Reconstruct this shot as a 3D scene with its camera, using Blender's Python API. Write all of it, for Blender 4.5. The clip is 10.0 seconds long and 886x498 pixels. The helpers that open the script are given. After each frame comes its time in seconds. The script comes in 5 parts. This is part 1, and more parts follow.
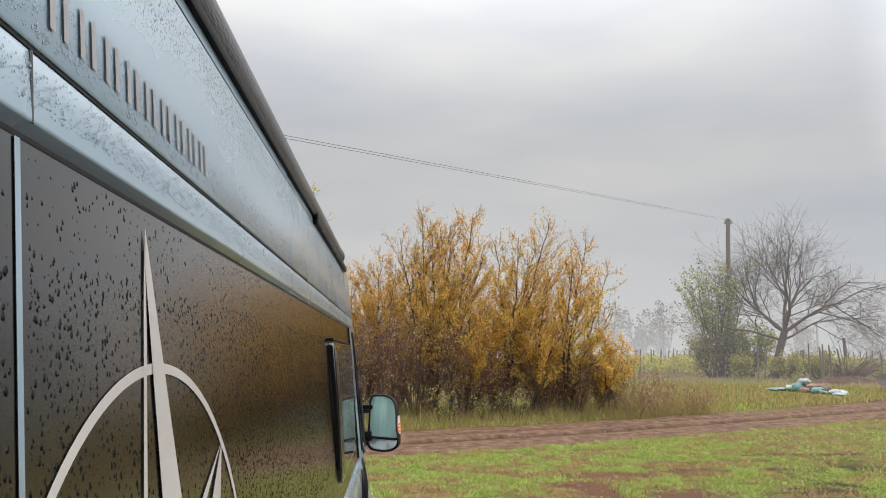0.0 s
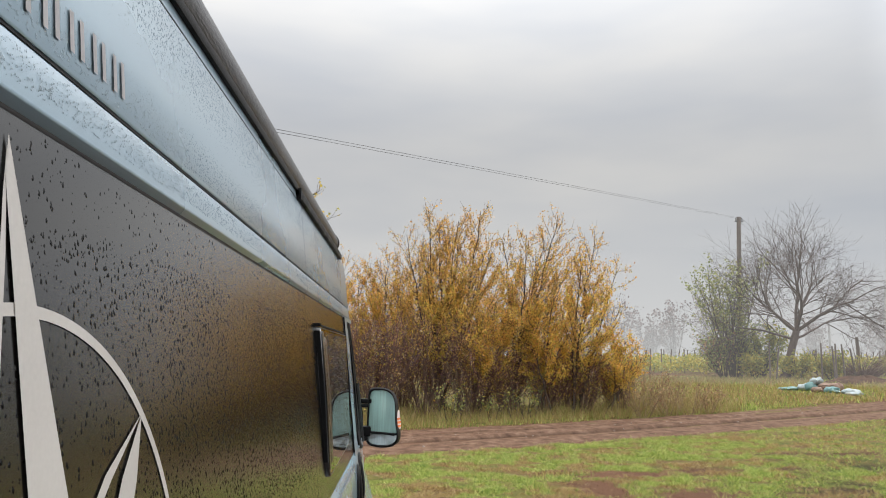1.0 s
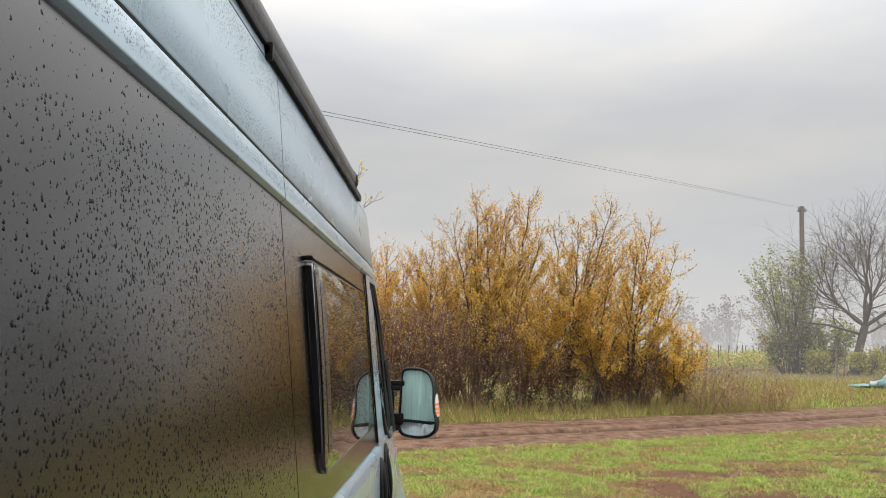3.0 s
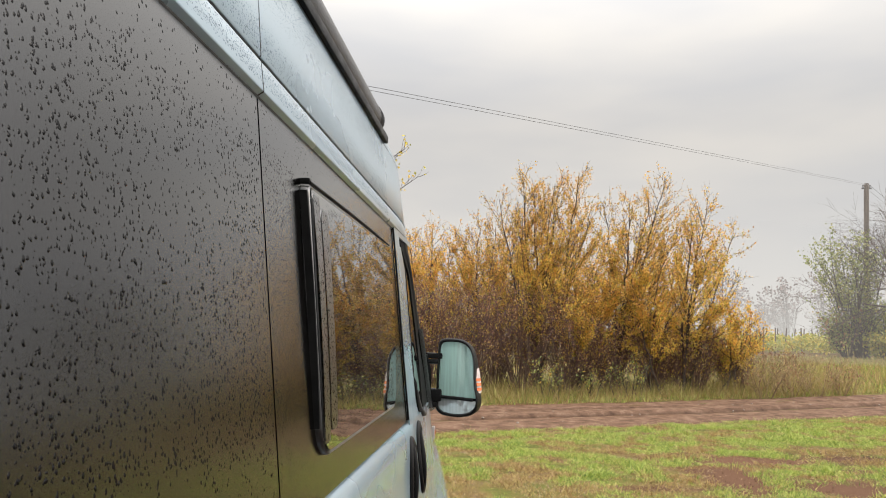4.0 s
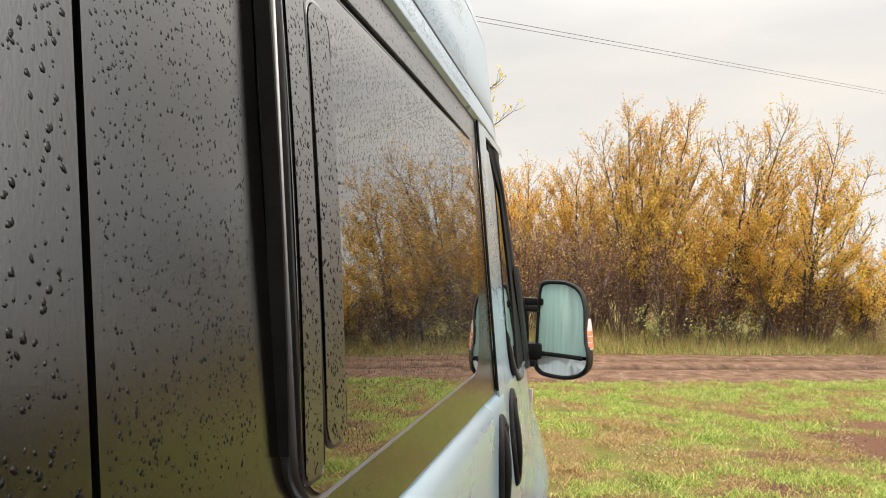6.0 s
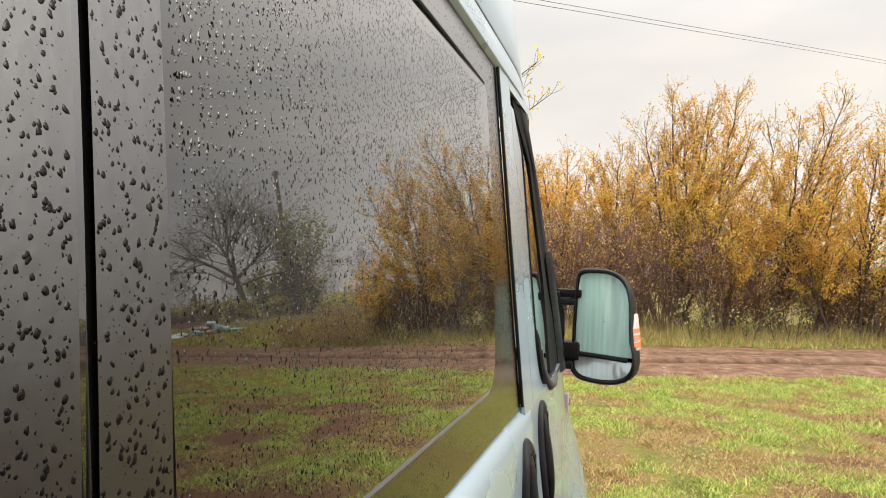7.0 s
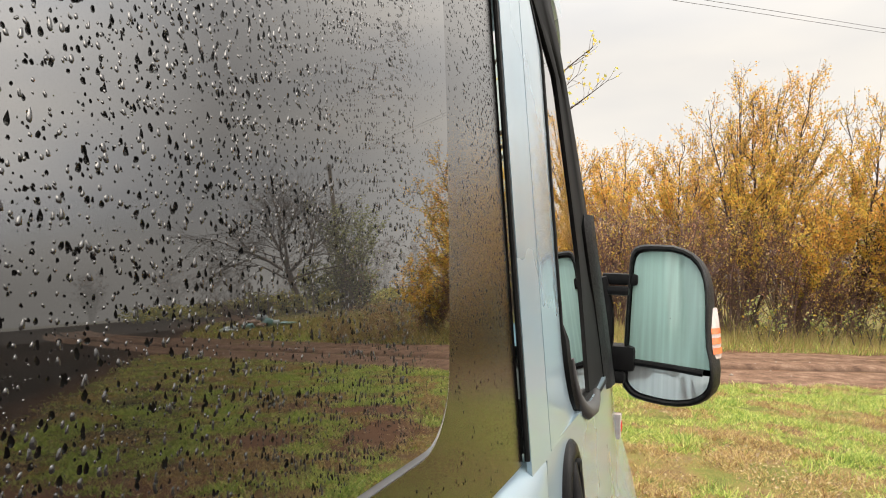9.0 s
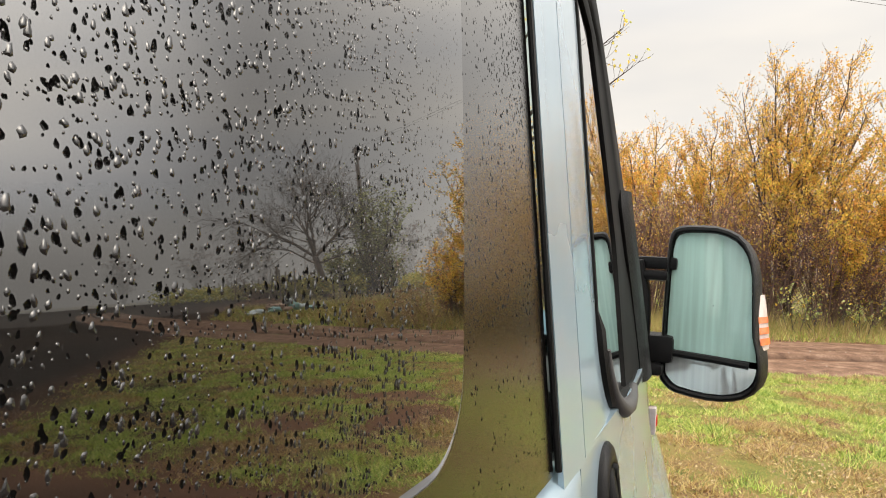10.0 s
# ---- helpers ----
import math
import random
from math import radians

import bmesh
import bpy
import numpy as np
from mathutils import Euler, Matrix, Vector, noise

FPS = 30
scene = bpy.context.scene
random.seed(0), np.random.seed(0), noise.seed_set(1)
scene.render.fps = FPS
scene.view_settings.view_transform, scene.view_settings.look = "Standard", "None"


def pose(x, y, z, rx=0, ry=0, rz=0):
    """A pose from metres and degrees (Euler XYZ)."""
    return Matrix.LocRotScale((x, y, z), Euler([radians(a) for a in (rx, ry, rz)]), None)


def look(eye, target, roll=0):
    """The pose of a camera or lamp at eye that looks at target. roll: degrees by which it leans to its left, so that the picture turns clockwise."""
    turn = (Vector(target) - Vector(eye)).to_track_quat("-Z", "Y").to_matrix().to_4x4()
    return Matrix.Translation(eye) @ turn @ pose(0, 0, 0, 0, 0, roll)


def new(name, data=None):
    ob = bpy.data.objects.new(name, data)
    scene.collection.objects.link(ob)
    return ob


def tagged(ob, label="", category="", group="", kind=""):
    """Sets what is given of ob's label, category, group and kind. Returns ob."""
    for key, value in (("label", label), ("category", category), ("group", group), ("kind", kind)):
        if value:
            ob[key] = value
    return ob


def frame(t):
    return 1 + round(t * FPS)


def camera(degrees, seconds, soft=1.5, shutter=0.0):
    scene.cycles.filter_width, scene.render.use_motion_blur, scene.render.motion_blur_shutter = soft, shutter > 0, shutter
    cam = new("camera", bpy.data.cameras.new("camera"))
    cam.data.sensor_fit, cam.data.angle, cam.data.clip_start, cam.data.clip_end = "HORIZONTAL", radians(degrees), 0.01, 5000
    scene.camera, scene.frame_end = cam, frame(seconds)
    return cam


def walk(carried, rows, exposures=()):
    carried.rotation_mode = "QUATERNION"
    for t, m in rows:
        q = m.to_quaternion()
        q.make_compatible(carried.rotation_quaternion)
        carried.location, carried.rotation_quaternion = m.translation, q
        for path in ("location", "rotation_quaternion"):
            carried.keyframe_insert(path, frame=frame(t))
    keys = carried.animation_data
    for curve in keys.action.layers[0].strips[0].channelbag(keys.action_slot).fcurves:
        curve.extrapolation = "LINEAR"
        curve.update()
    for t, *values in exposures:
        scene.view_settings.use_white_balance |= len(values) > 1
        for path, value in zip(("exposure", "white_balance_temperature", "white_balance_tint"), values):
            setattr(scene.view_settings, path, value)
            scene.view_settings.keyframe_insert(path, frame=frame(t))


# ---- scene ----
cam = camera(64.0, 10.0, soft=1.0)

PATH = [
    (0, (0.192, -5.058, 1.953), (0.319, -3.084, 2.253), 0.9),
    (0.5, (0.237, -4.997, 1.934), (0.358, -3.023, 2.233), 0.9),
    (1, (0.26, -4.891, 1.903), (0.361, -2.916, 2.203), 0.9),
    (1.5, (0.246, -4.693, 1.87), (0.323, -2.717, 2.168), 1.0),
    (2, (0.265, -4.478, 1.836), (0.325, -2.501, 2.134), 1.0),
    (2.5, (0.3, -4.25, 1.799), (0.331, -2.273, 2.099), 1.1),
    (2.7, (0.310, -4.176, 1.794), (0.317, -2.197, 2.088), 1.2),
    (3.8, (0.325, -3.738, 1.720), (0.182, -1.760, 1.978), 1.3),
    (4, (0.339, -3.64, 1.713), (0.173, -1.661, 1.949), 1.5),
    (4.5, (0.337, -3.409, 1.709), (0.106, -1.433, 1.916), 1.7),
    (5, (0.288, -3.207, 1.695), (-0.026, -1.238, 1.857), 1.9),
    (5.5, (0.256, -3.05, 1.695), (-0.12, -1.089, 1.81), 2.0),
    (5.7, (0.255, -2.975, 1.690), (-0.142, -1.017, 1.787), 2.1),
    (7, (0.228, -2.471, 1.686), (-0.304, -0.543, 1.724), 2.4),
    (7.5, (0.206, -2.28, 1.671), (-0.368, -0.364, 1.707), 2.5),
    (8, (0.217, -2.093, 1.652), (-0.386, -0.187, 1.689), 2.4),
    (8.5, (0.216, -1.928, 1.641), (-0.421, -0.032, 1.678), 2.5),
    (9, (0.189, -1.819, 1.622), (-0.494, 0.06, 1.658), 2.5),
    (9.5, (0.164, -1.739, 1.618), (-0.559, 0.126, 1.643), 2.7),
    (10, (0.155, -1.698, 1.612), (-0.596, 0.156, 1.604), 2.8),
]
walk(cam, [(t, look(eye, target, roll)) for t, eye, target, roll in PATH],
     [(0.0, -0.13, 6500, 10), (2.5, -0.07, 6550, 10), (4.0, 0.12, 6900, 11), (5.0, 0.32, 7050, 11), (7.0, 0.5, 7180, 11), (10.0, 0.52, 7180, 11)])

# ---- world and light: a bright overcast sky over fog ----
world = bpy.data.worlds.new("overcast")
world.use_nodes = True
scene.world = world
wn, wl = world.node_tree.nodes, world.node_tree.links
wn.clear()
w_out = wn.new("ShaderNodeOutputWorld")
w_bg = wn.new("ShaderNodeBackground")
w_bg.inputs["Strength"].default_value = 1.0
w_sky = wn.new("ShaderNodeTexSky")
w_sky.sky_type = "NISHITA"
w_sky.sun_disc = False
w_sky.sun_elevation, w_sky.sun_rotation = radians(32), radians(78)
w_dim = wn.new("ShaderNodeMix")
w_dim.data_type = "RGBA"
w_dim.blend_type = "MULTIPLY"
w_dim.inputs["Factor"].default_value = 1.0
w_dim.inputs["B"].default_value = (0.1, 0.1, 0.1, 1)
w_co = wn.new("ShaderNodeTexCoord")
w_map = wn.new("ShaderNodeMapping")
w_map.inputs["Scale"].default_value = (1.6, 1.6, 6.0)
w_map.inputs["Location"].default_value = (0.3, 0.1, 0.55)
w_noise = wn.new("ShaderNodeTexNoise")
w_noise.inputs["Scale"].default_value = 1.3
w_noise.inputs["Detail"].default_value = 4
w_noise.inputs["Roughness"].default_value = 0.45
w_ramp = wn.new("ShaderNodeValToRGB")
w_ramp.color_ramp.elements[0].position = 0.3
w_ramp.color_ramp.elements[0].color = (0.52, 0.55, 0.60, 1)
w_ramp.color_ramp.elements[1].position = 0.72
w_ramp.color_ramp.elements[1].color = (0.77, 0.755, 0.725, 1)
w_mix = wn.new("ShaderNodeMix")
w_mix.data_type = "RGBA"
w_mix.inputs["Factor"].default_value = 0.93
wl.new(w_sky.outputs["Color"], w_dim.inputs["A"])
wl.new(w_co.outputs["Generated"], w_map.inputs["Vector"])
wl.new(w_map.outputs["Vector"], w_noise.inputs["Vector"])
wl.new(w_noise.outputs["Fac"], w_ramp.inputs["Fac"])
wl.new(w_dim.outputs["Result"], w_mix.inputs["A"])
wl.new(w_ramp.outputs["Color"], w_mix.inputs["B"])
w_sep = wn.new("ShaderNodeSeparateXYZ")
w_up = wn.new("ShaderNodeMapRange")
w_up.interpolation_type = "SMOOTHSTEP"
w_up.inputs["From Min"].default_value, w_up.inputs["From Max"].default_value = 0.25, 1.0
w_up.inputs["To Min"].default_value, w_up.inputs["To Max"].default_value = 0.95, 4.4
wl.new(w_co.outputs["Generated"], w_sep.inputs[0])
wl.new(w_sep.outputs["Z"], w_up.inputs["Value"])
# bright sky patch added right of the view to lift the van's reflections
w_dot = wn.new("ShaderNodeVectorMath")
w_dot.operation = "DOT_PRODUCT"
w_dot.inputs[1].default_value = (0.869, 0.387, 0.309)
w_glow = wn.new("ShaderNodeMapRange")
w_glow.interpolation_type = "SMOOTHSTEP"
w_glow.inputs["From Min"].default_value, w_glow.inputs["From Max"].default_value = 0.865, 1.0
w_glow.inputs["To Min"].default_value, w_glow.inputs["To Max"].default_value = 1.0, 3.9
w_mul = wn.new("ShaderNodeMath")
w_mul.operation = "MULTIPLY"
wl.new(w_co.outputs["Generated"], w_dot.inputs[0])
wl.new(w_dot.outputs["Value"], w_glow.inputs["Value"])
wl.new(w_up.outputs["Result"], w_mul.inputs[0])
wl.new(w_glow.outputs["Result"], w_mul.inputs[1])
wl.new(w_mul.outputs[0], w_bg.inputs["Strength"])
wl.new(w_mix.outputs["Result"], w_bg.inputs["Color"])
wl.new(w_bg.outputs["Background"], w_out.inputs["Surface"])

sun_data = bpy.data.lights.new("sun", "SUN")
sun_data.energy, sun_data.angle, sun_data.color = 1.1, radians(25), (1.0, 0.96, 0.9)
sun = new("sun", sun_data)
sun.matrix_world = look((25, 5, 16), (0, 0, 0))


# ---- materials ----
def material(name, stops, rough=0.6, metal=0.0, scale=4.0, detail=5.0, fine=60.0, bump=0.0, by="noise", coat=0.0,
             rough_var=0.0, translucent=0.0, stretch=(1, 1, 1), coords="Object"):
    """A procedural surface: colour stops spread by noise, by island or by object, with a second finer noise and bump."""
    m = bpy.data.materials.new(name)
    m.use_nodes = True
    n, l = m.node_tree.nodes, m.node_tree.links
    p = n["Principled BSDF"]
    p.inputs["Roughness"].default_value, p.inputs["Metallic"].default_value = rough, metal
    p.inputs["Coat Weight"].default_value, p.inputs["Coat Roughness"].default_value = coat, 0.06
    co = n.new("ShaderNodeTexCoord")
    mp = n.new("ShaderNodeMapping")
    mp.inputs["Scale"].default_value = stretch
    l.new(co.outputs[coords], mp.inputs["Vector"])
    big = n.new("ShaderNodeTexNoise")
    big.inputs["Scale"].default_value, big.inputs["Detail"].default_value = scale, detail
    l.new(mp.outputs["Vector"], big.inputs["Vector"])
    small = n.new("ShaderNodeTexNoise")
    small.inputs["Scale"].default_value, small.inputs["Detail"].default_value = fine, 3.0
    l.new(mp.outputs["Vector"], small.inputs["Vector"])
    ramp = n.new("ShaderNodeValToRGB")
    while len(ramp.color_ramp.elements) < len(stops):
        ramp.color_ramp.elements.new(0.5)
    for e, (at, c) in zip(ramp.color_ramp.elements, stops):
        e.position, e.color = at, (*c, 1)
    blend = n.new("ShaderNodeMath")
    blend.operation = "MULTIPLY_ADD"
    blend.inputs[1].default_value = 0.35
    if by == "island":
        src = n.new("ShaderNodeNewGeometry").outputs["Random Per Island"]
        blend.inputs[1].default_value = 0.0
    elif by == "object":
        src = n.new("ShaderNodeObjectInfo").outputs["Random"]
        blend.inputs[1].default_value = 0.15
    else:
        src = big.outputs["Fac"]
    shift = n.new("ShaderNodeMath")
    shift.operation = "SUBTRACT"
    shift.inputs[1].default_value = 0.5
    l.new(small.outputs["Fac"], shift.inputs[0])
    l.new(shift.outputs[0], blend.inputs[0])
    l.new(src, blend.inputs[2])
    l.new(blend.outputs[0], ramp.inputs["Fac"])
    l.new(ramp.outputs["Color"], p.inputs["Base Color"])
    if rough_var:
        rv = n.new("ShaderNodeMapRange")
        rv.inputs["From Min"].default_value, rv.inputs["From Max"].default_value = 0.3, 0.7
        rv.inputs["To Min"].default_value, rv.inputs["To Max"].default_value = rough - rough_var, rough + rough_var
        l.new(big.outputs["Fac"], rv.inputs["Value"])
        l.new(rv.outputs["Result"], p.inputs["Roughness"])
    if bump:
        b = n.new("ShaderNodeBump")
        b.inputs["Strength"].default_value, b.inputs["Distance"].default_value = bump, 0.01
        l.new(small.outputs["Fac"], b.inputs["Height"])
        l.new(b.outputs["Normal"], p.inputs["Normal"])
    if translucent:
        t = n.new("ShaderNodeBsdfTranslucent")
        mx = n.new("ShaderNodeMixShader")
        mx.inputs["Fac"].default_value = translucent
        l.new(ramp.outputs["Color"], t.inputs["Color"])
        l.new(p.outputs["BSDF"], mx.inputs[1])
        l.new(t.outputs["BSDF"], mx.inputs[2])
        l.new(mx.outputs["Shader"], n["Material Output"].inputs["Surface"])
    return m


def layered_black(name, stops, rough, layers, scale=3.0, fine=50.0, bump=0.0, stretch=(1, 1, 1)):
    """A black body under a clear skin of several faces: each face adds its share of gloss, more so at a flat angle."""
    m = material(name, stops, rough=0.6, scale=scale, fine=fine, bump=bump, stretch=stretch)
    n, l = m.node_tree.nodes, m.node_tree.links
    p = n["Principled BSDF"]
    p.inputs["Specular IOR Level"].default_value = 0.0
    fr, top, low, div = n.new("ShaderNodeFresnel"), n.new("ShaderNodeMath"), n.new("ShaderNodeMath"), n.new("ShaderNodeMath")
    fr.inputs["IOR"].default_value = 1.5
    top.operation, low.operation, div.operation = "MULTIPLY", "MULTIPLY_ADD", "DIVIDE"
    top.inputs[1].default_value = layers
    low.inputs[1].default_value, low.inputs[2].default_value = layers - 1, 1.0
    gl, mx = n.new("ShaderNodeBsdfGlossy"), n.new("ShaderNodeMixShader")
    gl.inputs["Roughness"].default_value = rough
    gl.distribution = "BECKMANN"
    l.new(fr.outputs["Fac"], top.inputs[0])
    l.new(fr.outputs["Fac"], low.inputs[0])
    l.new(top.outputs[0], div.inputs[0])
    l.new(low.outputs[0], div.inputs[1])
    l.new(div.outputs[0], mx.inputs["Fac"])
    l.new(p.outputs["BSDF"], mx.inputs[1])
    l.new(gl.outputs["BSDF"], mx.inputs[2])
    if bump:
        l.new(p.inputs["Normal"].links[0].from_socket, gl.inputs["Normal"])
    l.new(mx.outputs["Shader"], n["Material Output"].inputs["Surface"])
    return m


PAINT = material("ice_blue_paint", [(0.3, (0.27, 0.37, 0.44)), (0.7, (0.32, 0.42, 0.485))], rough=0.28, metal=0.3, scale=1.5, fine=900, bump=0.0, coat=0.6, rough_var=0.05)
WRAP = layered_black("matte_black_vinyl", [(0.3, (0.0016, 0.0014, 0.0012)), (0.7, (0.0032, 0.0028, 0.0024))], 0.22, 2.7, scale=2.2, fine=400, bump=0.015, stretch=(1, 1, 0.35))
DECAL = material("pale_grey_decal", [(0.3, (0.40, 0.38, 0.355)), (0.7, (0.47, 0.45, 0.42))], rough=0.4, scale=6, fine=200)
LETTER = material("grey_lettering", [(0.3, (0.22, 0.21, 0.21)), (0.7, (0.29, 0.28, 0.28))], rough=0.45, scale=20, fine=150)
PLASTIC = material("black_plastic", [(0.3, (0.005, 0.005, 0.0055)), (0.7, (0.013, 0.013, 0.0135))], rough=0.42, scale=12, fine=500, bump=0.15, rough_var=0.1)
PLASTIC.node_tree.nodes["Principled BSDF"].inputs["Specular IOR Level"].default_value = 0.13
RUBBER = material("black_rubber", [(0.3, (0.005, 0.005, 0.005)), (0.7, (0.012, 0.012, 0.012))], rough=0.5, scale=20, fine=300, bump=0.1)
RUBBER.node_tree.nodes["Principled BSDF"].inputs["Specular IOR Level"].default_value = 0.1
GASKET = material("grey_gasket", [(0.3, (0.035, 0.034, 0.034)), (0.7, (0.065, 0.063, 0.063))], rough=0.55, scale=20, fine=300)
ACRYLIC = layered_black("smoked_acrylic", [(0.3, (0.0018, 0.0017, 0.0016)), (0.7, (0.0034, 0.0032, 0.003))], 0.02, 4.2)
AWNING = material("dark_grey_awning_case", [(0.3, (0.035, 0.035, 0.036)), (0.7, (0.075, 0.073, 0.072))], rough=0.38, scale=6, fine=220, bump=0.3, stretch=(1, 0.25, 1))
TYRE = material("tyre_rubber", [(0.3, (0.012, 0.012, 0.012)), (0.7, (0.03, 0.028, 0.026))], rough=0.85, scale=15, fine=120, bump=0.3)
ALLOY = material("alloy", [(0.3, (0.4, 0.4, 0.41)), (0.7, (0.5, 0.5, 0.51))], rough=0.35, metal=0.9, scale=9, fine=200)


def thin_glass(name, tint):
    m = bpy.data.materials.new(name)
    m.use_nodes = True
    n, l = m.node_tree.nodes, m.node_tree.links
    n.remove(n["Principled BSDF"])
    fr, tr, gl, mx = n.new("ShaderNodeFresnel"), n.new("ShaderNodeBsdfTransparent"), n.new("ShaderNodeBsdfGlossy"), n.new("ShaderNodeMixShader")
    fr.inputs["IOR"].default_value = 1.6
    tr.inputs["Color"].default_value = (*tint, 1)
    gl.inputs["Roughness"].default_value = 0.01
    l.new(fr.outputs["Fac"], mx.inputs["Fac"])
    l.new(tr.outputs["BSDF"], mx.inputs[1])
    l.new(gl.outputs["BSDF"], mx.inputs[2])
    l.new(mx.outputs["Shader"], n["Material Output"].inputs["Surface"])
    return m


CABGLASS = thin_glass("tinted_cab_glass", (0.72, 0.86, 0.82))
TRIM = material("dull_black_trim", [(0.3, (0.003, 0.003, 0.003)), (0.7, (0.007, 0.007, 0.007))], rough=0.6, scale=20, fine=300)
TRIM.node_tree.nodes["Principled BSDF"].inputs["Specular IOR Level"].default_value = 0.12
SMOKED_EDGE = layered_black("smoked_acrylic_edge", [(0.3, (0.007, 0.007, 0.007)), (0.7, (0.014, 0.013, 0.013))], 0.34, 3.0, fine=80, bump=0.03)
CLEAR = material("pale_clear_lens", [(0.3, (0.62, 0.50, 0.46)), (0.7, (0.78, 0.68, 0.64))], rough=0.12, scale=40, fine=200, coat=0.6)
ORANGE = material("orange_lens", [(0.3, (0.75, 0.16, 0.05)), (0.7, (0.9, 0.26, 0.08))], rough=0.2, scale=60, fine=300, coat=0.5)
RED = material("red_lens", [(0.3, (0.5, 0.02, 0.02)), (0.7, (0.65, 0.05, 0.04))], rough=0.2, scale=60, fine=300, coat=0.5)
INSIDE = material("dark_interior", [(0.3, (0.02, 0.02, 0.021)), (0.7, (0.035, 0.034, 0.034))], rough=0.8, scale=5, fine=60)
# opaque beads: body tones stand in for light bent through the water
WATER_PAINT = material("water_on_paint", [(0.3, (0.13, 0.18, 0.21)), (0.7, (0.20, 0.26, 0.30))], rough=0.12, scale=30, fine=100)
WATER_DARK = layered_black("water_on_black", [(0.3, (0.003, 0.003, 0.003)), (0.7, (0.006, 0.0055, 0.0055))], 0.13, 0.42, scale=30, fine=100)
WATER_PANE = layered_black("water_on_acrylic", [(0.3, (0.008, 0.008, 0.008)), (0.7, (0.016, 0.0155, 0.0155))], 0.22, 1.7, scale=30, fine=100)


def mirror_surface(name, tint, matt_share):
    """Silvered glass under a tinted matt coat, with streaks drawn down it."""
    m = material(name, [(0.35, tuple(c * 0.86 for c in tint)), (0.5, tint), (0.65, tuple(min(1, c * 1.14) for c in tint))], rough=0.5, metal=0.1, scale=1.0, detail=2.0, fine=300, stretch=(60, 1, 2.2))
    n, l = m.node_tree.nodes, m.node_tree.links
    p = n["Principled BSDF"]
    gl, mx = n.new("ShaderNodeBsdfGlossy"), n.new("ShaderNodeMixShader")
    gl.inputs["Roughness"].default_value, gl.inputs["Color"].default_value = 0.05, (0.85, 0.92, 0.9, 1)
    mx.inputs["Fac"].default_value = matt_share
    l.new(gl.outputs["BSDF"], mx.inputs[1])
    l.new(p.outputs["BSDF"], mx.inputs[2])
    l.new(mx.outputs["Shader"], n["Material Output"].inputs["Surface"])
    return m


MIRROR = mirror_surface("tinted_mirror", (0.45, 0.69, 0.62), 0.86)
MIRROR_LOW = mirror_surface("wide_angle_mirror", (0.55, 0.58, 0.58), 0.5)

SOIL_ROAD = material("damp_red_earth", [(0.3, (0.085, 0.049, 0.032)), (0.45, (0.145, 0.085, 0.056)), (0.58, (0.185, 0.112, 0.075)), (0.72, (0.26, 0.17, 0.12))], rough=0.85, scale=4.5, detail=12, fine=34, bump=0.6, rough_var=0.12)
SOIL = material("dark_soil", [(0.3, (0.045, 0.023, 0.014)), (0.7, (0.14, 0.076, 0.047))], rough=0.95, scale=3, fine=30, bump=0.9)
BLADE = material("lawn_blades", [(0.0, (0.12, 0.20, 0.035)), (0.4, (0.30, 0.42, 0.08)), (0.8, (0.54, 0.60, 0.155)), (1.0, (0.74, 0.65, 0.26))], rough=0.6, by="island", translucent=0.3)
BLADE_DRY = material("withered_lawn_blades", [(0.0, (0.48, 0.40, 0.14)), (0.4, (0.50, 0.35, 0.15)), (0.8, (0.34, 0.20, 0.095)), (1.0, (0.17, 0.09, 0.05))], rough=0.7, by="island", translucent=0.25)
STRAW = material("dry_grass_blades", [(0.0, (0.20, 0.21, 0.06)), (0.35, (0.37, 0.32, 0.10)), (0.7, (0.50, 0.38, 0.16)), (1.0, (0.34, 0.20, 0.11))], rough=0.7, by="island", translucent=0.25)
BROWNSTEM = material("dry_weed_stems", [(0.0, (0.16, 0.10, 0.065)), (0.5, (0.32, 0.23, 0.13)), (1.0, (0.48, 0.38, 0.20))], rough=0.8, by="island")
LEAF_GOLD = material("golden_orange_leaves", [(0.0, (0.50, 0.37, 0.09)), (0.3, (0.84, 0.54, 0.14)), (0.6, (0.87, 0.52, 0.13)), (0.85, (0.84, 0.44, 0.13)), (1.0, (0.56, 0.28, 0.11))], rough=0.55, by="island", translucent=0.55)
LEAF_LIME = material("golden_yellow_leaves", [(0.0, (0.42, 0.42, 0.09)), (0.3, (0.70, 0.56, 0.12)), (0.7, (0.88, 0.62, 0.12)), (1.0, (0.88, 0.54, 0.11))], rough=0.55, by="island", translucent=0.55)
LEAF_RUST = material("rusty_leaves", [(0.0, (0.24, 0.11, 0.085)), (0.35, (0.36, 0.17, 0.11)), (0.6, (0.52, 0.30, 0.15)), (1.0, (0.72, 0.56, 0.28))], rough=0.6, by="island", translucent=0.3)
LEAF_GREEN = material("dull_green_leaves", [(0.0, (0.22, 0.27, 0.09)), (0.5, (0.35, 0.39, 0.13)), (1.0, (0.52, 0.48, 0.16))], rough=0.5, by="island", translucent=0.35)
LEAF_VINE = material("vine_leaves", [(0.0, (0.28, 0.32, 0.07)), (0.5, (0.50, 0.46, 0.10)), (1.0, (0.64, 0.50, 0.12))], rough=0.6, by="island", translucent=0.35)
BARK = material("brown_grey_bark", [(0.3, (0.055, 0.04, 0.035)), (0.7, (0.12, 0.09, 0.075))], rough=0.9, scale=9, fine=60, bump=0.6, stretch=(1, 1, 0.3))
